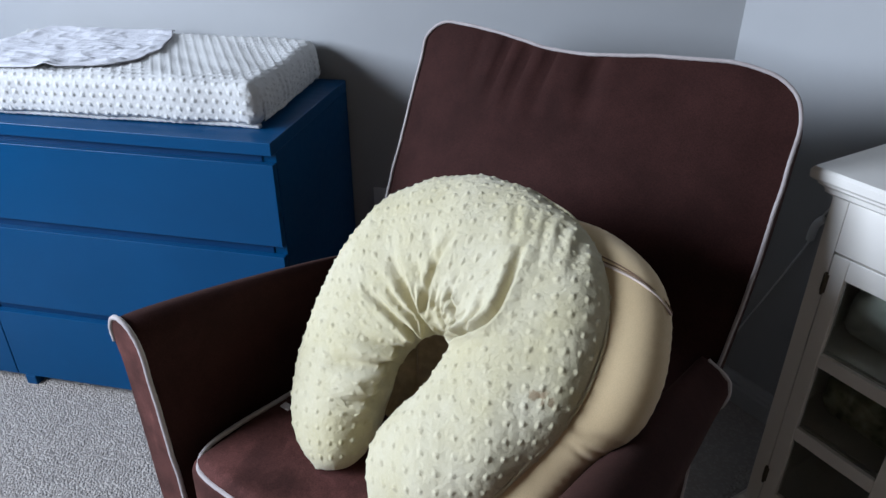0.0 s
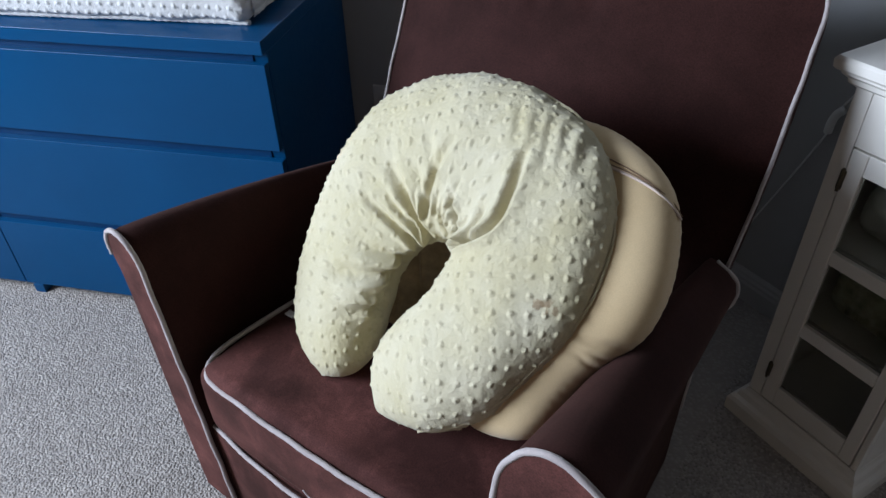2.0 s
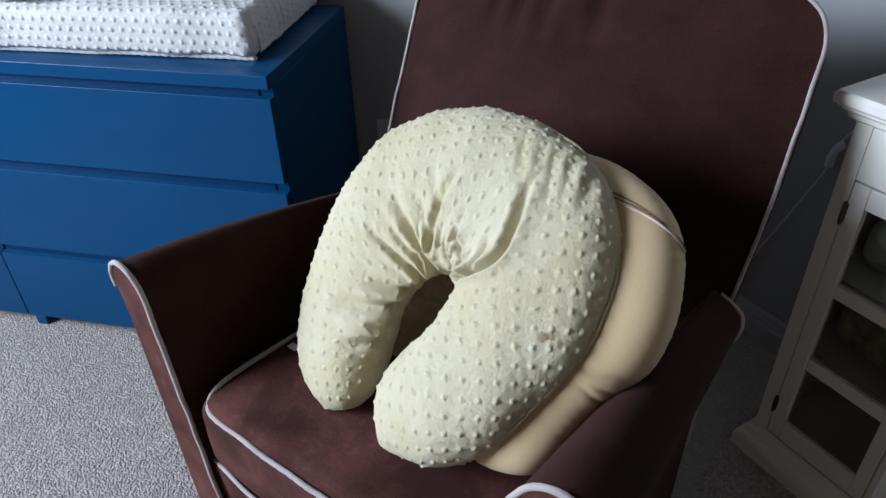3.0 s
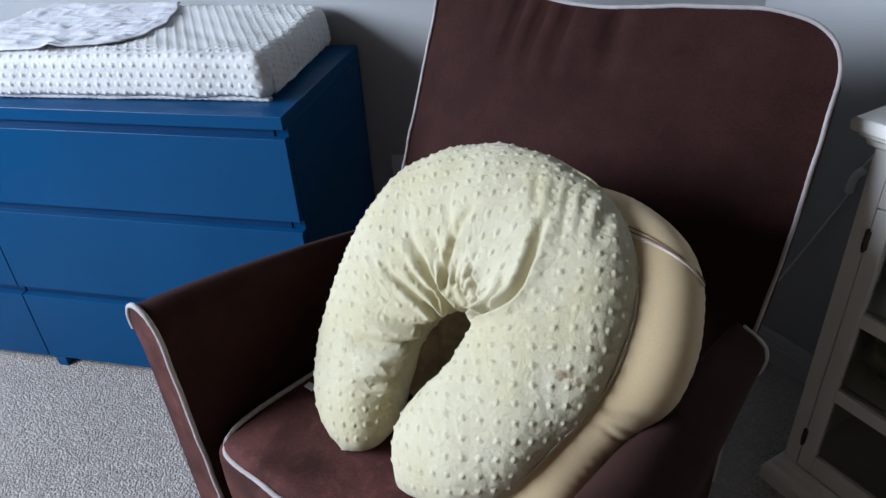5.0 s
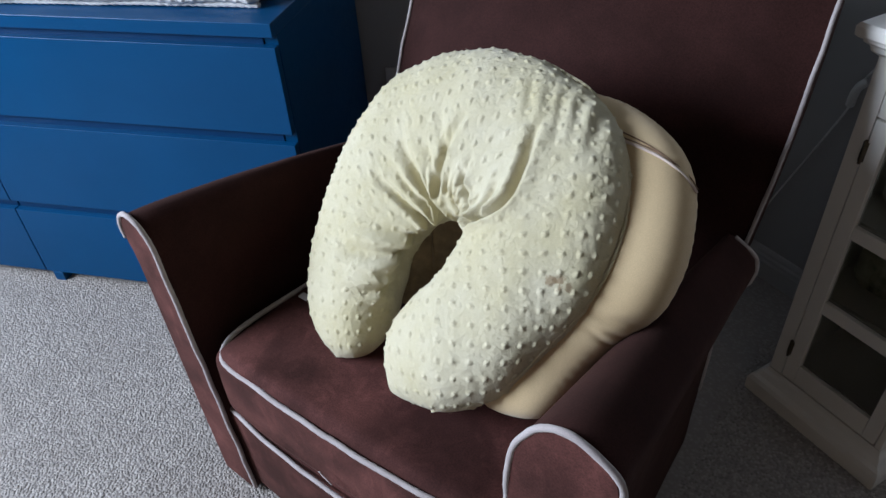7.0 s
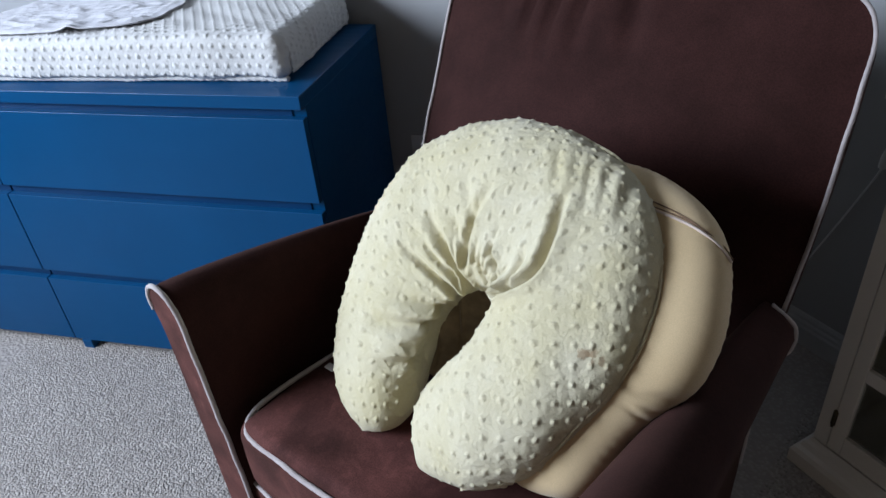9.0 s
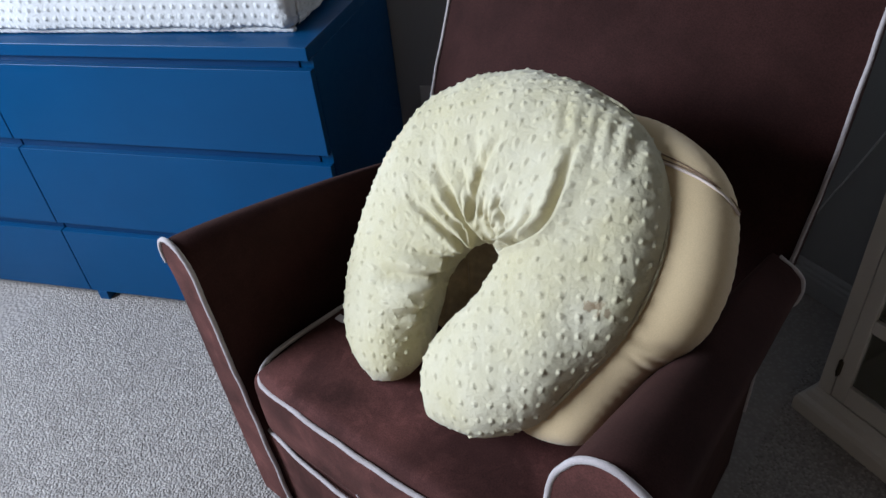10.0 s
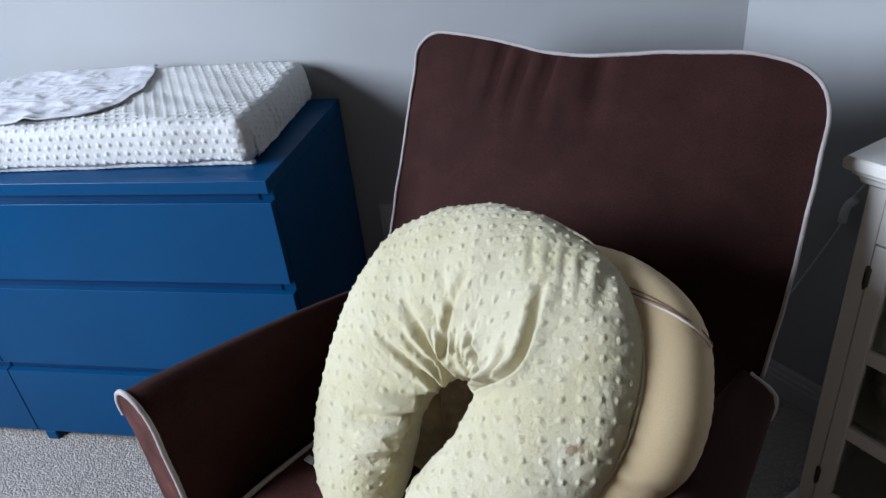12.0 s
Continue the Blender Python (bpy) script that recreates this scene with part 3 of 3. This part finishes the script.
    rings_mesh(mids, closed_ring=False, bm=bm)
    bmesh.ops.remove_doubles(bm, verts=bm.verts, dist=0.0004)
    back = part("backrest", bm, SHADED_SUEDE, t)
    line = [Vector(p) + Vector((0, -0.003, 0)) for p in fb]
    first = next(i for i, p in enumerate(line) if p[2] > 0.525)
    last = len(line) - 1 - next(i for i, p in enumerate(line[::-1]) if p[2] > 0.525)
    keep = line[first:last + 1:4]
    part("piping", tube(keep, 0.0034, 320, 8, twist=0.05), PIPING, back, "white fabric piping")
    return t


armchair()


# ---- nursing pillows ----
LEAN_N = Vector((0.488, 0.5549, -0.6737)).normalized()
LEAN_A = Vector((0.7509, -0.6604, 0.0)).normalized()
LEAN_B = LEAN_N.cross(LEAN_A).normalized()
if LEAN_B.z < 0:
    LEAN_B = -LEAN_B
REST = Vector((0.4446, -0.4664, 0.66))


def lean(depth):
    m = Matrix((LEAN_A, LEAN_B, LEAN_A.cross(LEAN_B))).transposed().to_4x4()
    m.translation = REST + LEAN_N * depth
    return m


def between(outer, inner):
    """A path for horseshoe() that runs midway between an outer and an inner edge."""
    return [((a + c) / 2, (b + d) / 2, math.hypot(a - c, b - d) / 2, a - c, b - d) for (a, b), (c, d) in zip(outer, inner)]


def horseshoe(path, thick, nu, nv, relief, overhang=None):
    """A stuffed horseshoe: path of (a, b, half width[, way across]); relief(flat a, flat b, across -1..1, arc, front, place) gives the height."""
    P = spline(path, nu)
    cen, wid = P[:, :2], P[:, 2]
    s = np.r_[0, np.cumsum(np.linalg.norm(np.diff(cen, axis=0), axis=1))]
    d = np.gradient(cen, axis=0)
    d /= np.linalg.norm(d, axis=1)[:, None]
    for _ in range(6):
        d[1:-1] = (d[:-2] + 2 * d[1:-1] + d[2:]) / 4
        d /= np.linalg.norm(d, axis=1)[:, None]
    side = P[:, 3:5] / np.linalg.norm(P[:, 3:5], axis=1)[:, None] if P.shape[1] > 3 else np.stack([-d[:, 1], d[:, 0]], 1)
    th = np.linspace(0, 2 * math.pi, nv, endpoint=False)
    rings = []
    for i in range(nu):
        near = min(s[i], s[-1] - s[i])
        e = math.sqrt(max(0.0, 1 - max(0, 1 - near / (wid[i] * 0.95)) ** 2))
        e = max(e, 0.02)
        w, T = wid[i] * e, min(thick, wid[i] * 0.62) * e ** 0.9
        c, si = np.cos(th), np.sin(th)
        x, z = np.sign(c) * np.abs(c) ** 0.9 * w, np.sign(si) * np.abs(si) ** 0.85 * T
        arc = np.sign(c) * (np.pi / 2 - np.abs(np.arcsin(np.clip(np.abs(si), 0, 1)))) / (np.pi / 2) * (w * 0.81 + T * 0.81)
        flat = cen[i][None] + side[i][None] * arc[:, None]
        at = cen[i][None] + side[i][None] * x[:, None]
        h = relief(flat[:, 0], flat[:, 1], x / max(w, 1e-4), s[i], si, at) * min(1, e * 1.2)
        nx, nz = c / w, si / T
        nl = np.hypot(nx, nz)
        x, z = x + h * nx / nl, z + h * nz / nl
        p = cen[i][None] + side[i][None] * x[:, None]
        if overhang:
            p = p + overhang(p, x / w, z)
        rings.append(np.stack([p[:, 0], p[:, 1], z], 1))
    return rings_mesh(rings)


def crease(points, width, depth, both=False):
    """A valley along the points that fades towards its far end, or towards both."""
    p = spline(points, 44)
    f = np.linspace(0, 1, 44)
    fade = np.sin(np.pi * f) ** 1.3 if both else (1 - f) ** 0.6 * 0.9 + 0.1
    return p, width * (0.75 + 0.6 * f), depth * fade


def dotted_pillow():
    t = thing("nursing_pillow", lean(0.05), "pale yellow dotted minky horseshoe nursing pillow on the armchair", "nursing pillow")
    outer = [(-0.112, -0.273), (-0.182, -0.257), (-0.237, -0.193), (-0.293, -0.10), (-0.315, -0.004), (-0.316, 0.085), (-0.292, 0.165), (-0.236, 0.22), (-0.15, 0.258), (-0.049, 0.281),
             (0.052, 0.273), (0.130, 0.236), (0.186, 0.183), (0.214, 0.122), (0.224, 0.050), (0.213, -0.018), (0.196, -0.088), (0.166, -0.152), (0.114, -0.208), (0.034, -0.238)]
    inner = [(-0.098, -0.272), (-0.058, -0.243), (-0.053, -0.185), (-0.074, -0.118), (-0.090, -0.06), (-0.082, -0.01), (-0.064, 0.010), (-0.045, 0.022), (-0.03, 0.030), (-0.015, 0.036),
             (-0.003, 0.037), (0.005, 0.034), (0.01, 0.026), (0.012, 0.012), (0.01, -0.01), (0.004, -0.045), (-0.012, -0.085), (-0.028, -0.135), (-0.014, -0.19), (0.022, -0.234)]
    path = between(outer, inner)
    folds = [crease([(0.030, 0.040), (0.052, 0.060), (0.070, 0.080), (0.078, 0.102), (0.074, 0.129), (0.062, 0.168), (0.050, 0.199)], 0.0060, 0.018),
             crease([(0.038, 0.052), (0.048, 0.082), (0.046, 0.108)], 0.0055, 0.009),
             crease([(0.026, 0.046), (0.012, 0.064), (-0.006, 0.078), (-0.024, 0.094)], 0.0048, 0.016),
             crease([(0.006, 0.040), (-0.012, 0.046), (-0.030, 0.058)], 0.0048, 0.012),
             crease([(-0.056, 0.045), (-0.066, 0.075), (-0.069, 0.104), (-0.072, 0.131), (-0.068, 0.165)], 0.0075, 0.010),
             crease([(-0.045, 0.018), (-0.088, 0.040), (-0.127, 0.060), (-0.165, 0.077)], 0.0085, 0.016),
             crease([(-0.074, 0.105), (-0.098, 0.127), (-0.124, 0.153)], 0.009, 0.004),
             crease([(-0.060, 0.002), (-0.100, 0.004), (-0.126, 0.008), (-0.170, 0.012)], 0.0058, 0.013),
             crease([(-0.072, 0.020), (-0.104, 0.026), (-0.140, 0.036)], 0.0055, 0.009),
             crease([(-0.064, -0.030), (-0.092, -0.058), (-0.124, -0.084), (-0.150, -0.110)], 0.010, 0.0165),
             crease([(-0.064, -0.016), (-0.105, -0.034), (-0.145, -0.050)], 0.009, 0.009),
             crease([(-0.058, -0.049), (-0.080, -0.075), (-0.098, -0.108)], 0.009, 0.0165),
             crease([(-0.052, -0.080), (-0.072, -0.103), (-0.092, -0.145)], 0.0095, 0.0165),
             crease([(-0.044, -0.104), (-0.050, -0.125), (-0.056, -0.150)], 0.008, 0.011),
             crease([(-0.024, 0.268), (0.022, 0.211), (0.049, 0.170)], 0.009, 0.0022, True),
             crease([(0.007, 0.271), (0.051, 0.215), (0.070, 0.180)], 0.009, 0.0028, True),
             crease([(0.031, 0.272), (0.068, 0.223), (0.105, 0.172)], 0.009, 0.004, True),
             crease([(0.057, 0.271), (0.093, 0.225), (0.125, 0.182)], 0.009, 0.004, True),
             crease([(0.088, 0.267), (0.117, 0.228), (0.147, 0.189)], 0.0095, 0.005, True)]
    # small gathers round the opening
    rng = random.Random(11)
    for k in range(15):
        g = radians(40 + 170 * (k + rng.uniform(0.2, 0.8)) / 15)
        x0, y0 = -0.030 + 0.052 * math.cos(g), 0.0 + 0.058 * math.sin(g)
        far, bend = rng.uniform(0.03, 0.065), rng.uniform(-0.25, 0.25)
        folds.append(crease([(x0 + far * f * math.cos(g + bend * f), y0 + far * f * math.sin(g + bend * f)) for f in (0.0, 0.35, 0.7, 1.0)], rng.uniform(0.004, 0.006), rng.uniform(0.002, 0.0045)))
    hem = spline([(-0.020, -0.145), (-0.034, -0.117), (-0.046, -0.088), (-0.057, -0.058), (-0.062, -0.028), (-0.052, -0.002), (-0.024, 0.020), (0.004, 0.038)], 60)
    ca, sa = math.cos(radians(31)), math.sin(radians(31))

    def relief(a, b, x, s, si, at):
        front = si > -0.3
        da, db = a * ca + b * sa + 0.002 * np.sin(b * 31), b * ca - a * sa + 0.002 * np.sin(a * 27)
        h = np.where(front, square_dots(da - 0.0055, db + 0.0035, 0.0228, 0.0060) * 0.0025, 0)
        f = np.zeros(len(x))
        for p, wd, am in folds:
            lo, hi = p.min(0) - 0.04, p.max(0) + 0.04
            near = np.nonzero(front & (at > lo).all(1) & (at < hi).all(1))[0]
            if len(near) == 0:
                continue
            dd = np.hypot(at[near, None, 0] - p[None, :, 0], at[near, None, 1] - p[None, :, 1])
            k = dd.argmin(1)
            d = dd[np.arange(len(near)), k] / wd[k]
            f[near] += am[k] * (0.85 * np.exp(-(d / 2.4) ** 2) - 2.0 * np.exp(-d ** 2)) * np.clip(si[near] * 2.5 + 0.4, 0, 1)
        # the welt where the front panel meets the inner wall
        near = np.nonzero(front & (at[:, 0] < 0.0) & (at[:, 0] > -0.1) & (at[:, 1] < 0.05))[0]
        if len(near):
            d = np.hypot(at[near, None, 0] - hem[None, :, 0], at[near, None, 1] - hem[None, :, 1]).min(1)
            f[near] += 0.005 * np.exp(-(d / 0.0032) ** 2) - 0.003 * np.exp(-((d - 0.007) / 0.004) ** 2)
        h = h * (1 - 0.55 * np.clip(np.abs(f) / 0.01, 0, 1))
        soft = 0.004 * np.sin(a * 21 + 1.3) * np.sin(b * 17 + 0.4) + 0.0012 * np.sin(a * 57 + b * 33) + 0.0006 * np.sin(a * 130 + 3 * np.sin(b * 60)) * np.sin(b * 110 + 2 * np.sin(a * 70))
        return h + f + soft

    def lip(p, x, z):
        """The front panel hangs a little over the inner wall."""
        k = 0.028 * smoothstep(0.0, 0.036, z) * smoothstep(-0.1, -0.8, x) * smoothstep(-0.17, -0.1, p[:, 1]) * smoothstep(0.035, -0.01, p[:, 1]) * (p[:, 0] < 0)
        return np.stack([k, -0.1 * k], 1)

    part("cover", horseshoe(path, 0.064, 1150, 430, relief, lip), MINKY, t)
    # the sewn seam along the outer edge
    part("edge_seam", tube([(a, b, 0.004) for a, b in outer[9:19]], 0.0024, 240, 6, twist=0.1), MINKY, t)
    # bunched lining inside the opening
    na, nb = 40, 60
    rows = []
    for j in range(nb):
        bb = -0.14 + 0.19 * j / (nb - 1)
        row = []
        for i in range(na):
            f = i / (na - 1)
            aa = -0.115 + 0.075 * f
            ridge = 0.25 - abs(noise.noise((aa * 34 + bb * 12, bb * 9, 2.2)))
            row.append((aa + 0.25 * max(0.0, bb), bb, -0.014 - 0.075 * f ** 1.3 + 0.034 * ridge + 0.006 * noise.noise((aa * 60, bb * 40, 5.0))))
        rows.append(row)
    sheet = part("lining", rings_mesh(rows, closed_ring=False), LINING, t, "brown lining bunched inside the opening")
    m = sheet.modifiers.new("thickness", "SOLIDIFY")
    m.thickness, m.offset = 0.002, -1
    return t


def plain_pillow():
    t = thing("plain_pillow", lean(0.100), "cream fleece horseshoe nursing pillow behind the dotted pillow", "nursing pillow")
    outer = [(-0.20, 0.10), (-0.13, 0.215), (-0.05, 0.262), (0.026, 0.278), (0.075, 0.283), (0.123, 0.280), (0.168, 0.270), (0.203, 0.252), (0.231, 0.224), (0.252, 0.188), (0.269, 0.150),
             (0.278, 0.114), (0.280, 0.080), (0.270, 0.045), (0.254, 0.004), (0.244, -0.045), (0.238, -0.092), (0.226, -0.128), (0.198, -0.152), (0.160, -0.166)]
    inner = [(-0.05, 0.02), (-0.02, 0.060), (0.0, 0.078), (0.018, 0.088), (0.034, 0.092), (0.050, 0.093), (0.062, 0.090), (0.071, 0.084), (0.078, 0.075), (0.083, 0.065), (0.086, 0.053),
             (0.088, 0.040), (0.089, 0.026), (0.088, 0.008), (0.086, -0.016), (0.084, -0.048), (0.085, -0.085), (0.092, -0.120), (0.108, -0.148), (0.140, -0.166)]
    path = between(outer, inner)

    tucks = [crease([(0.278, 0.056), (0.250, 0.038), (0.222, 0.034), (0.195, 0.036)], 0.007, 0.0026), crease([(0.258, 0.010), (0.235, 0.016), (0.210, 0.014)], 0.006, 0.0022),
             crease([(0.270, 0.030), (0.240, 0.024), (0.205, 0.022)], 0.005, 0.0016)]

    def relief(a, b, x, s, si, at):
        tuck = 0.0
        for p, wd, am in tucks:
            dd = np.hypot(at[:, None, 0] - p[None, :, 0], at[:, None, 1] - p[None, :, 1])
            k = dd.argmin(1)
            d = dd[np.arange(len(x)), k] / wd[k]
            tuck = tuck + am[k] * (0.6 * np.exp(-(d / 2.4) ** 2) - 1.4 * np.exp(-d ** 2)) * (si > 0)
        rim = np.exp(-((np.abs(x) - 0.97) / 0.045) ** 2)
        pull = 0.5 + 0.5 * np.sin(s * 37 + 1.2 * np.sin(s * 23))
        return tuck + 0.0015 * np.sin(a * 19) * np.sin(b * 23 + 1) + rim * 0.0004 * np.sin(s * 560 + 2 * np.sin(s * 51)) * (0.3 + 0.7 * pull)

    cover = part("cover", horseshoe(path, 0.055, 620, 200, relief), CREAM, t)
    fold_line = [(0.070, 0.247), (0.096, 0.246), (0.120, 0.2445), (0.153, 0.2455), (0.182, 0.244), (0.203, 0.2405)]
    zip_line = [(0.085, 0.231), (0.111, 0.233), (0.132, 0.235), (0.167, 0.2385), (0.198, 0.2385), (0.222, 0.2325), (0.234, 0.225)]

    def on_cover(line, n, lift):
        """The line laid on the cover's front."""
        tree = bvhtree.BVHTree.FromPolygons([v.co for v in cover.data.vertices], [p.vertices for p in cover.data.polygons])
        out = []
        for a, b in spline(line, n):
            hit = tree.ray_cast(Vector((a, b, 0.3)), Vector((0, 0, -1)))[0]
            out.append((a, b, (hit.z if hit else 0.0) + lift))
        return out

    part("zip_fold", tube(on_cover(fold_line, 9, 0.0), 0.0011, 50, 6), ZIP_SHADE, t, "thin brown line at the fold over the zip")
    part("zip_tape", tube(on_cover(zip_line, 10, 0.0002), 0.0021, 60, 6), ZIP, t, "pale zip tape along the seam")
    part("zip_edge", tube(on_cover([(a - 0.0012, b + 0.0038) for a, b in zip_line], 10, 0.0), 0.0010, 60, 6), ZIP_SHADE, t, "thin brown line along the zip edge")
    return t


dotted_pillow()
plain_pillow()


# ---- glazed cabinet ----
def glazed_cabinet():
    a = radians(-47)
    m = Matrix.Translation((1.02, -0.06, 0)) @ Matrix.Rotation(a, 4, "Z")
    t = thing("glazed_cabinet", m, "small off-white painted cabinet with a three-pane glass door", "cabinet")
    Dp = 0.30
    bl, br = 0.019, 0.276

    def moulded(lo, hi, zs):
        """A slab with a stepped, rounded edge: zs of (height, how far it stands out)."""
        rings = []
        for z, o in zs:
            x0, x1, y0, y1 = lo[0] - o, hi[0] + o, lo[1] - o, hi[1]
            rings.append([(x0, y0, z), (x1, y0, z), (x1, y1, z), (x0, y1, z)])
        return rings_mesh(rings)

    part("plinth", moulded((bl, 0.022), (br, Dp), [(0.0, 0.026), (0.034, 0.026), (0.044, 0.022), (0.05, 0.014), (0.062, 0.010), (0.068, 0.004), (0.076, 0.001)]), CABINET_PAINT, t, smooth=False)
    part("top", moulded((bl, 0.022), (br, Dp), [(0.782, 0.002), (0.788, 0.010), (0.796, 0.012), (0.802, 0.020), (0.808, 0.021), (0.8085, 0.027), (0.813, 0.031), (0.826, 0.032), (0.832, 0.028)]), CABINET_PAINT, t, smooth=False)
    for x0, x1 in ((bl, bl + 0.016), (br - 0.016, br)):
        part("side_panel", box((x0, 0.041, 0.0765), (x1, Dp - 0.008, 0.7815), 0.001), CABINET_PAINT, t, smooth=False)
    part("back_panel", box((bl, Dp - 0.0075, 0.0765), (br, Dp, 0.7815)), CABINET_PAINT, t, smooth=False)
    part("floor_panel", box((bl + 0.0165, 0.042, 0.0765), (br - 0.0165, Dp - 0.008, 0.095)), CABINET_PAINT, t, smooth=False)
    for z in (0.30, 0.478):
        part("shelf", box((bl + 0.0165, 0.05, z - 0.007), (br - 0.0165, Dp - 0.008, z + 0.007)), CABINET_PAINT, t, smooth=False)
    part("stile", box((bl, 0.022, 0.0765), (bl + 0.029, 0.0405, 0.7815), 0.001), CABINET_PAINT, t, smooth=False)
    part("stile", box((br - 0.012, 0.022, 0.0765), (br, 0.0405, 0.7815), 0.001), CABINET_PAINT, t, smooth=False)
    part("frieze", box((bl + 0.0295, 0.0225, 0.688), (br - 0.0125, 0.0405, 0.7815), 0.001), CABINET_PAINT, t, smooth=False)
    door = new("door")
    door.parent = t
    dl, dr, db, dt = bl + 0.031, br - 0.014, 0.08, 0.685
    pl, pr = 0.079, 0.236
    panes = ((0.130, 0.281), (0.311, 0.461), (0.489, 0.645))
    part("stile", box((dl, 0.0205, db), (pl, 0.0385, dt), 0.002), CABINET_PAINT, door, smooth=False)
    part("stile", box((pr, 0.0205, db), (dr, 0.0385, dt), 0.002), CABINET_PAINT, door, smooth=False)
    zs = [db] + [z for p in panes for z in p] + [dt]
    for lo, hi in zip(zs[::2], zs[1::2]):
        part("rail", box((pl + 0.0003, 0.021, lo), (pr - 0.0003, 0.038, hi), 0.0015), CABINET_PAINT, door, smooth=False)
    for lo, hi in panes:
        g = part("pane", box((pl + 0.0006, 0.030, lo + 0.0004), (pr - 0.0006, 0.033, hi - 0.0004)), GLASS, door, "clear glass pane", smooth=False)
        g.visible_shadow = False
    for z in (0.625, 0.16):
        bm = tube([(dl - 0.001, 0.0185, z - 0.022), (dl - 0.001, 0.0185, z), (dl - 0.001, 0.0185, z + 0.022)], 0.0028, 12, 10)
        box((dl - 0.006, 0.0195, z - 0.018), (dl + 0.004, 0.0206, z + 0.018), bm=bm)
        part("hinge", bm, BRASS, door, "dull metal hinge")
    return m


CAB = glazed_cabinet()


def cloth_bundle(z, w, d, h, seed, mat, label):
    """A blanket pushed loosely onto a shelf: a soft block whose top and front fall in folds."""
    t = thing("folded_cloth", CAB @ Matrix.Translation((0.152, 0.18, z)), label, "cloth", "cloths in the cabinet")
    rings = []
    n = 72
    for k, f in enumerate(np.linspace(0, 1, 34)):
        r = max(0.02, (1 - abs(2 * f - 1) ** 5) ** 0.4)
        ring = []
        for a in np.linspace(0, 2 * math.pi, n, endpoint=False):
            c, q = math.cos(a), math.sin(a)
            x = math.copysign(abs(c) ** 0.45, c) * w / 2 * r
            y = math.copysign(abs(q) ** 0.45, q) * d / 2 * r
            zz = f * h * (0.82 + 0.3 * noise.noise((x * 13, y * 9, seed)))
            fold = (0.25 - abs(noise.noise((x * 16 + zz * 14, zz * 34 - x * 9, seed + 3)))) * 0.016
            ring.append((x * (1 + 0.2 * fold), y * (1 + fold * 12 * (0 < f < 1)), max(0.0, zz + fold * 0.7 * f)))
        rings.append(ring)
    part("cloth", rings_mesh(rings), mat, t)


cloth_bundle(0.3075, 0.19, 0.17, 0.125, 2.0, FOLDED, "crumpled olive patterned cloth on the cabinet shelf")
cloth_bundle(0.4855, 0.2, 0.17, 0.15, 8.0, SWADDLE, "loosely folded grey green cloth on the cabinet shelf")


# ---- wall fittings ----
def socket(x, z):
    t = thing("wall_socket", Matrix.Translation((x, 0.4995, z)), "white plastic wall socket on the north wall", "wall socket")
    part("plate", box((-0.036, -0.006, -0.058), (0.036, 0.0, 0.058), 0.003), PLASTIC, t)
    for dz in (-0.02, 0.02):
        part("outlet", box((-0.016, -0.0085, dz - 0.014), (0.016, -0.0062, dz + 0.014), 0.001), PLASTIC, t)


socket(0.085, 0.40)


def wall_cord():
    inn = Vector((ALONG.y, -ALONG.x, 0))
    t = thing("hanging_cable", Matrix.Translation(CORNER + 0.30 * ALONG + Vector((0, 0, 0.57))), "pale cable with a clear plastic clip on the wall", "cable")

    def P(s, z, o=0.006):
        q = (s - 0.30) * ALONG + inn * o
        return (q.x, q.y, z - 0.57)

    part("cord", tube([P(0.335, 0.66), P(0.318, 0.62), P(0.303, 0.585), P(0.29, 0.52), P(0.262, 0.44), P(0.225, 0.34), P(0.187, 0.24), P(0.16, 0.16)], 0.0024, 60, 6), CORD, t)
    bm = tube([P(0.313, 0.59, 0.012), P(0.302, 0.575, 0.014), P(0.297, 0.555, 0.014), P(0.294, 0.53, 0.01)], 0.009, 20, 10)
    part("clip", bm, PLASTIC, t)


wall_cord()
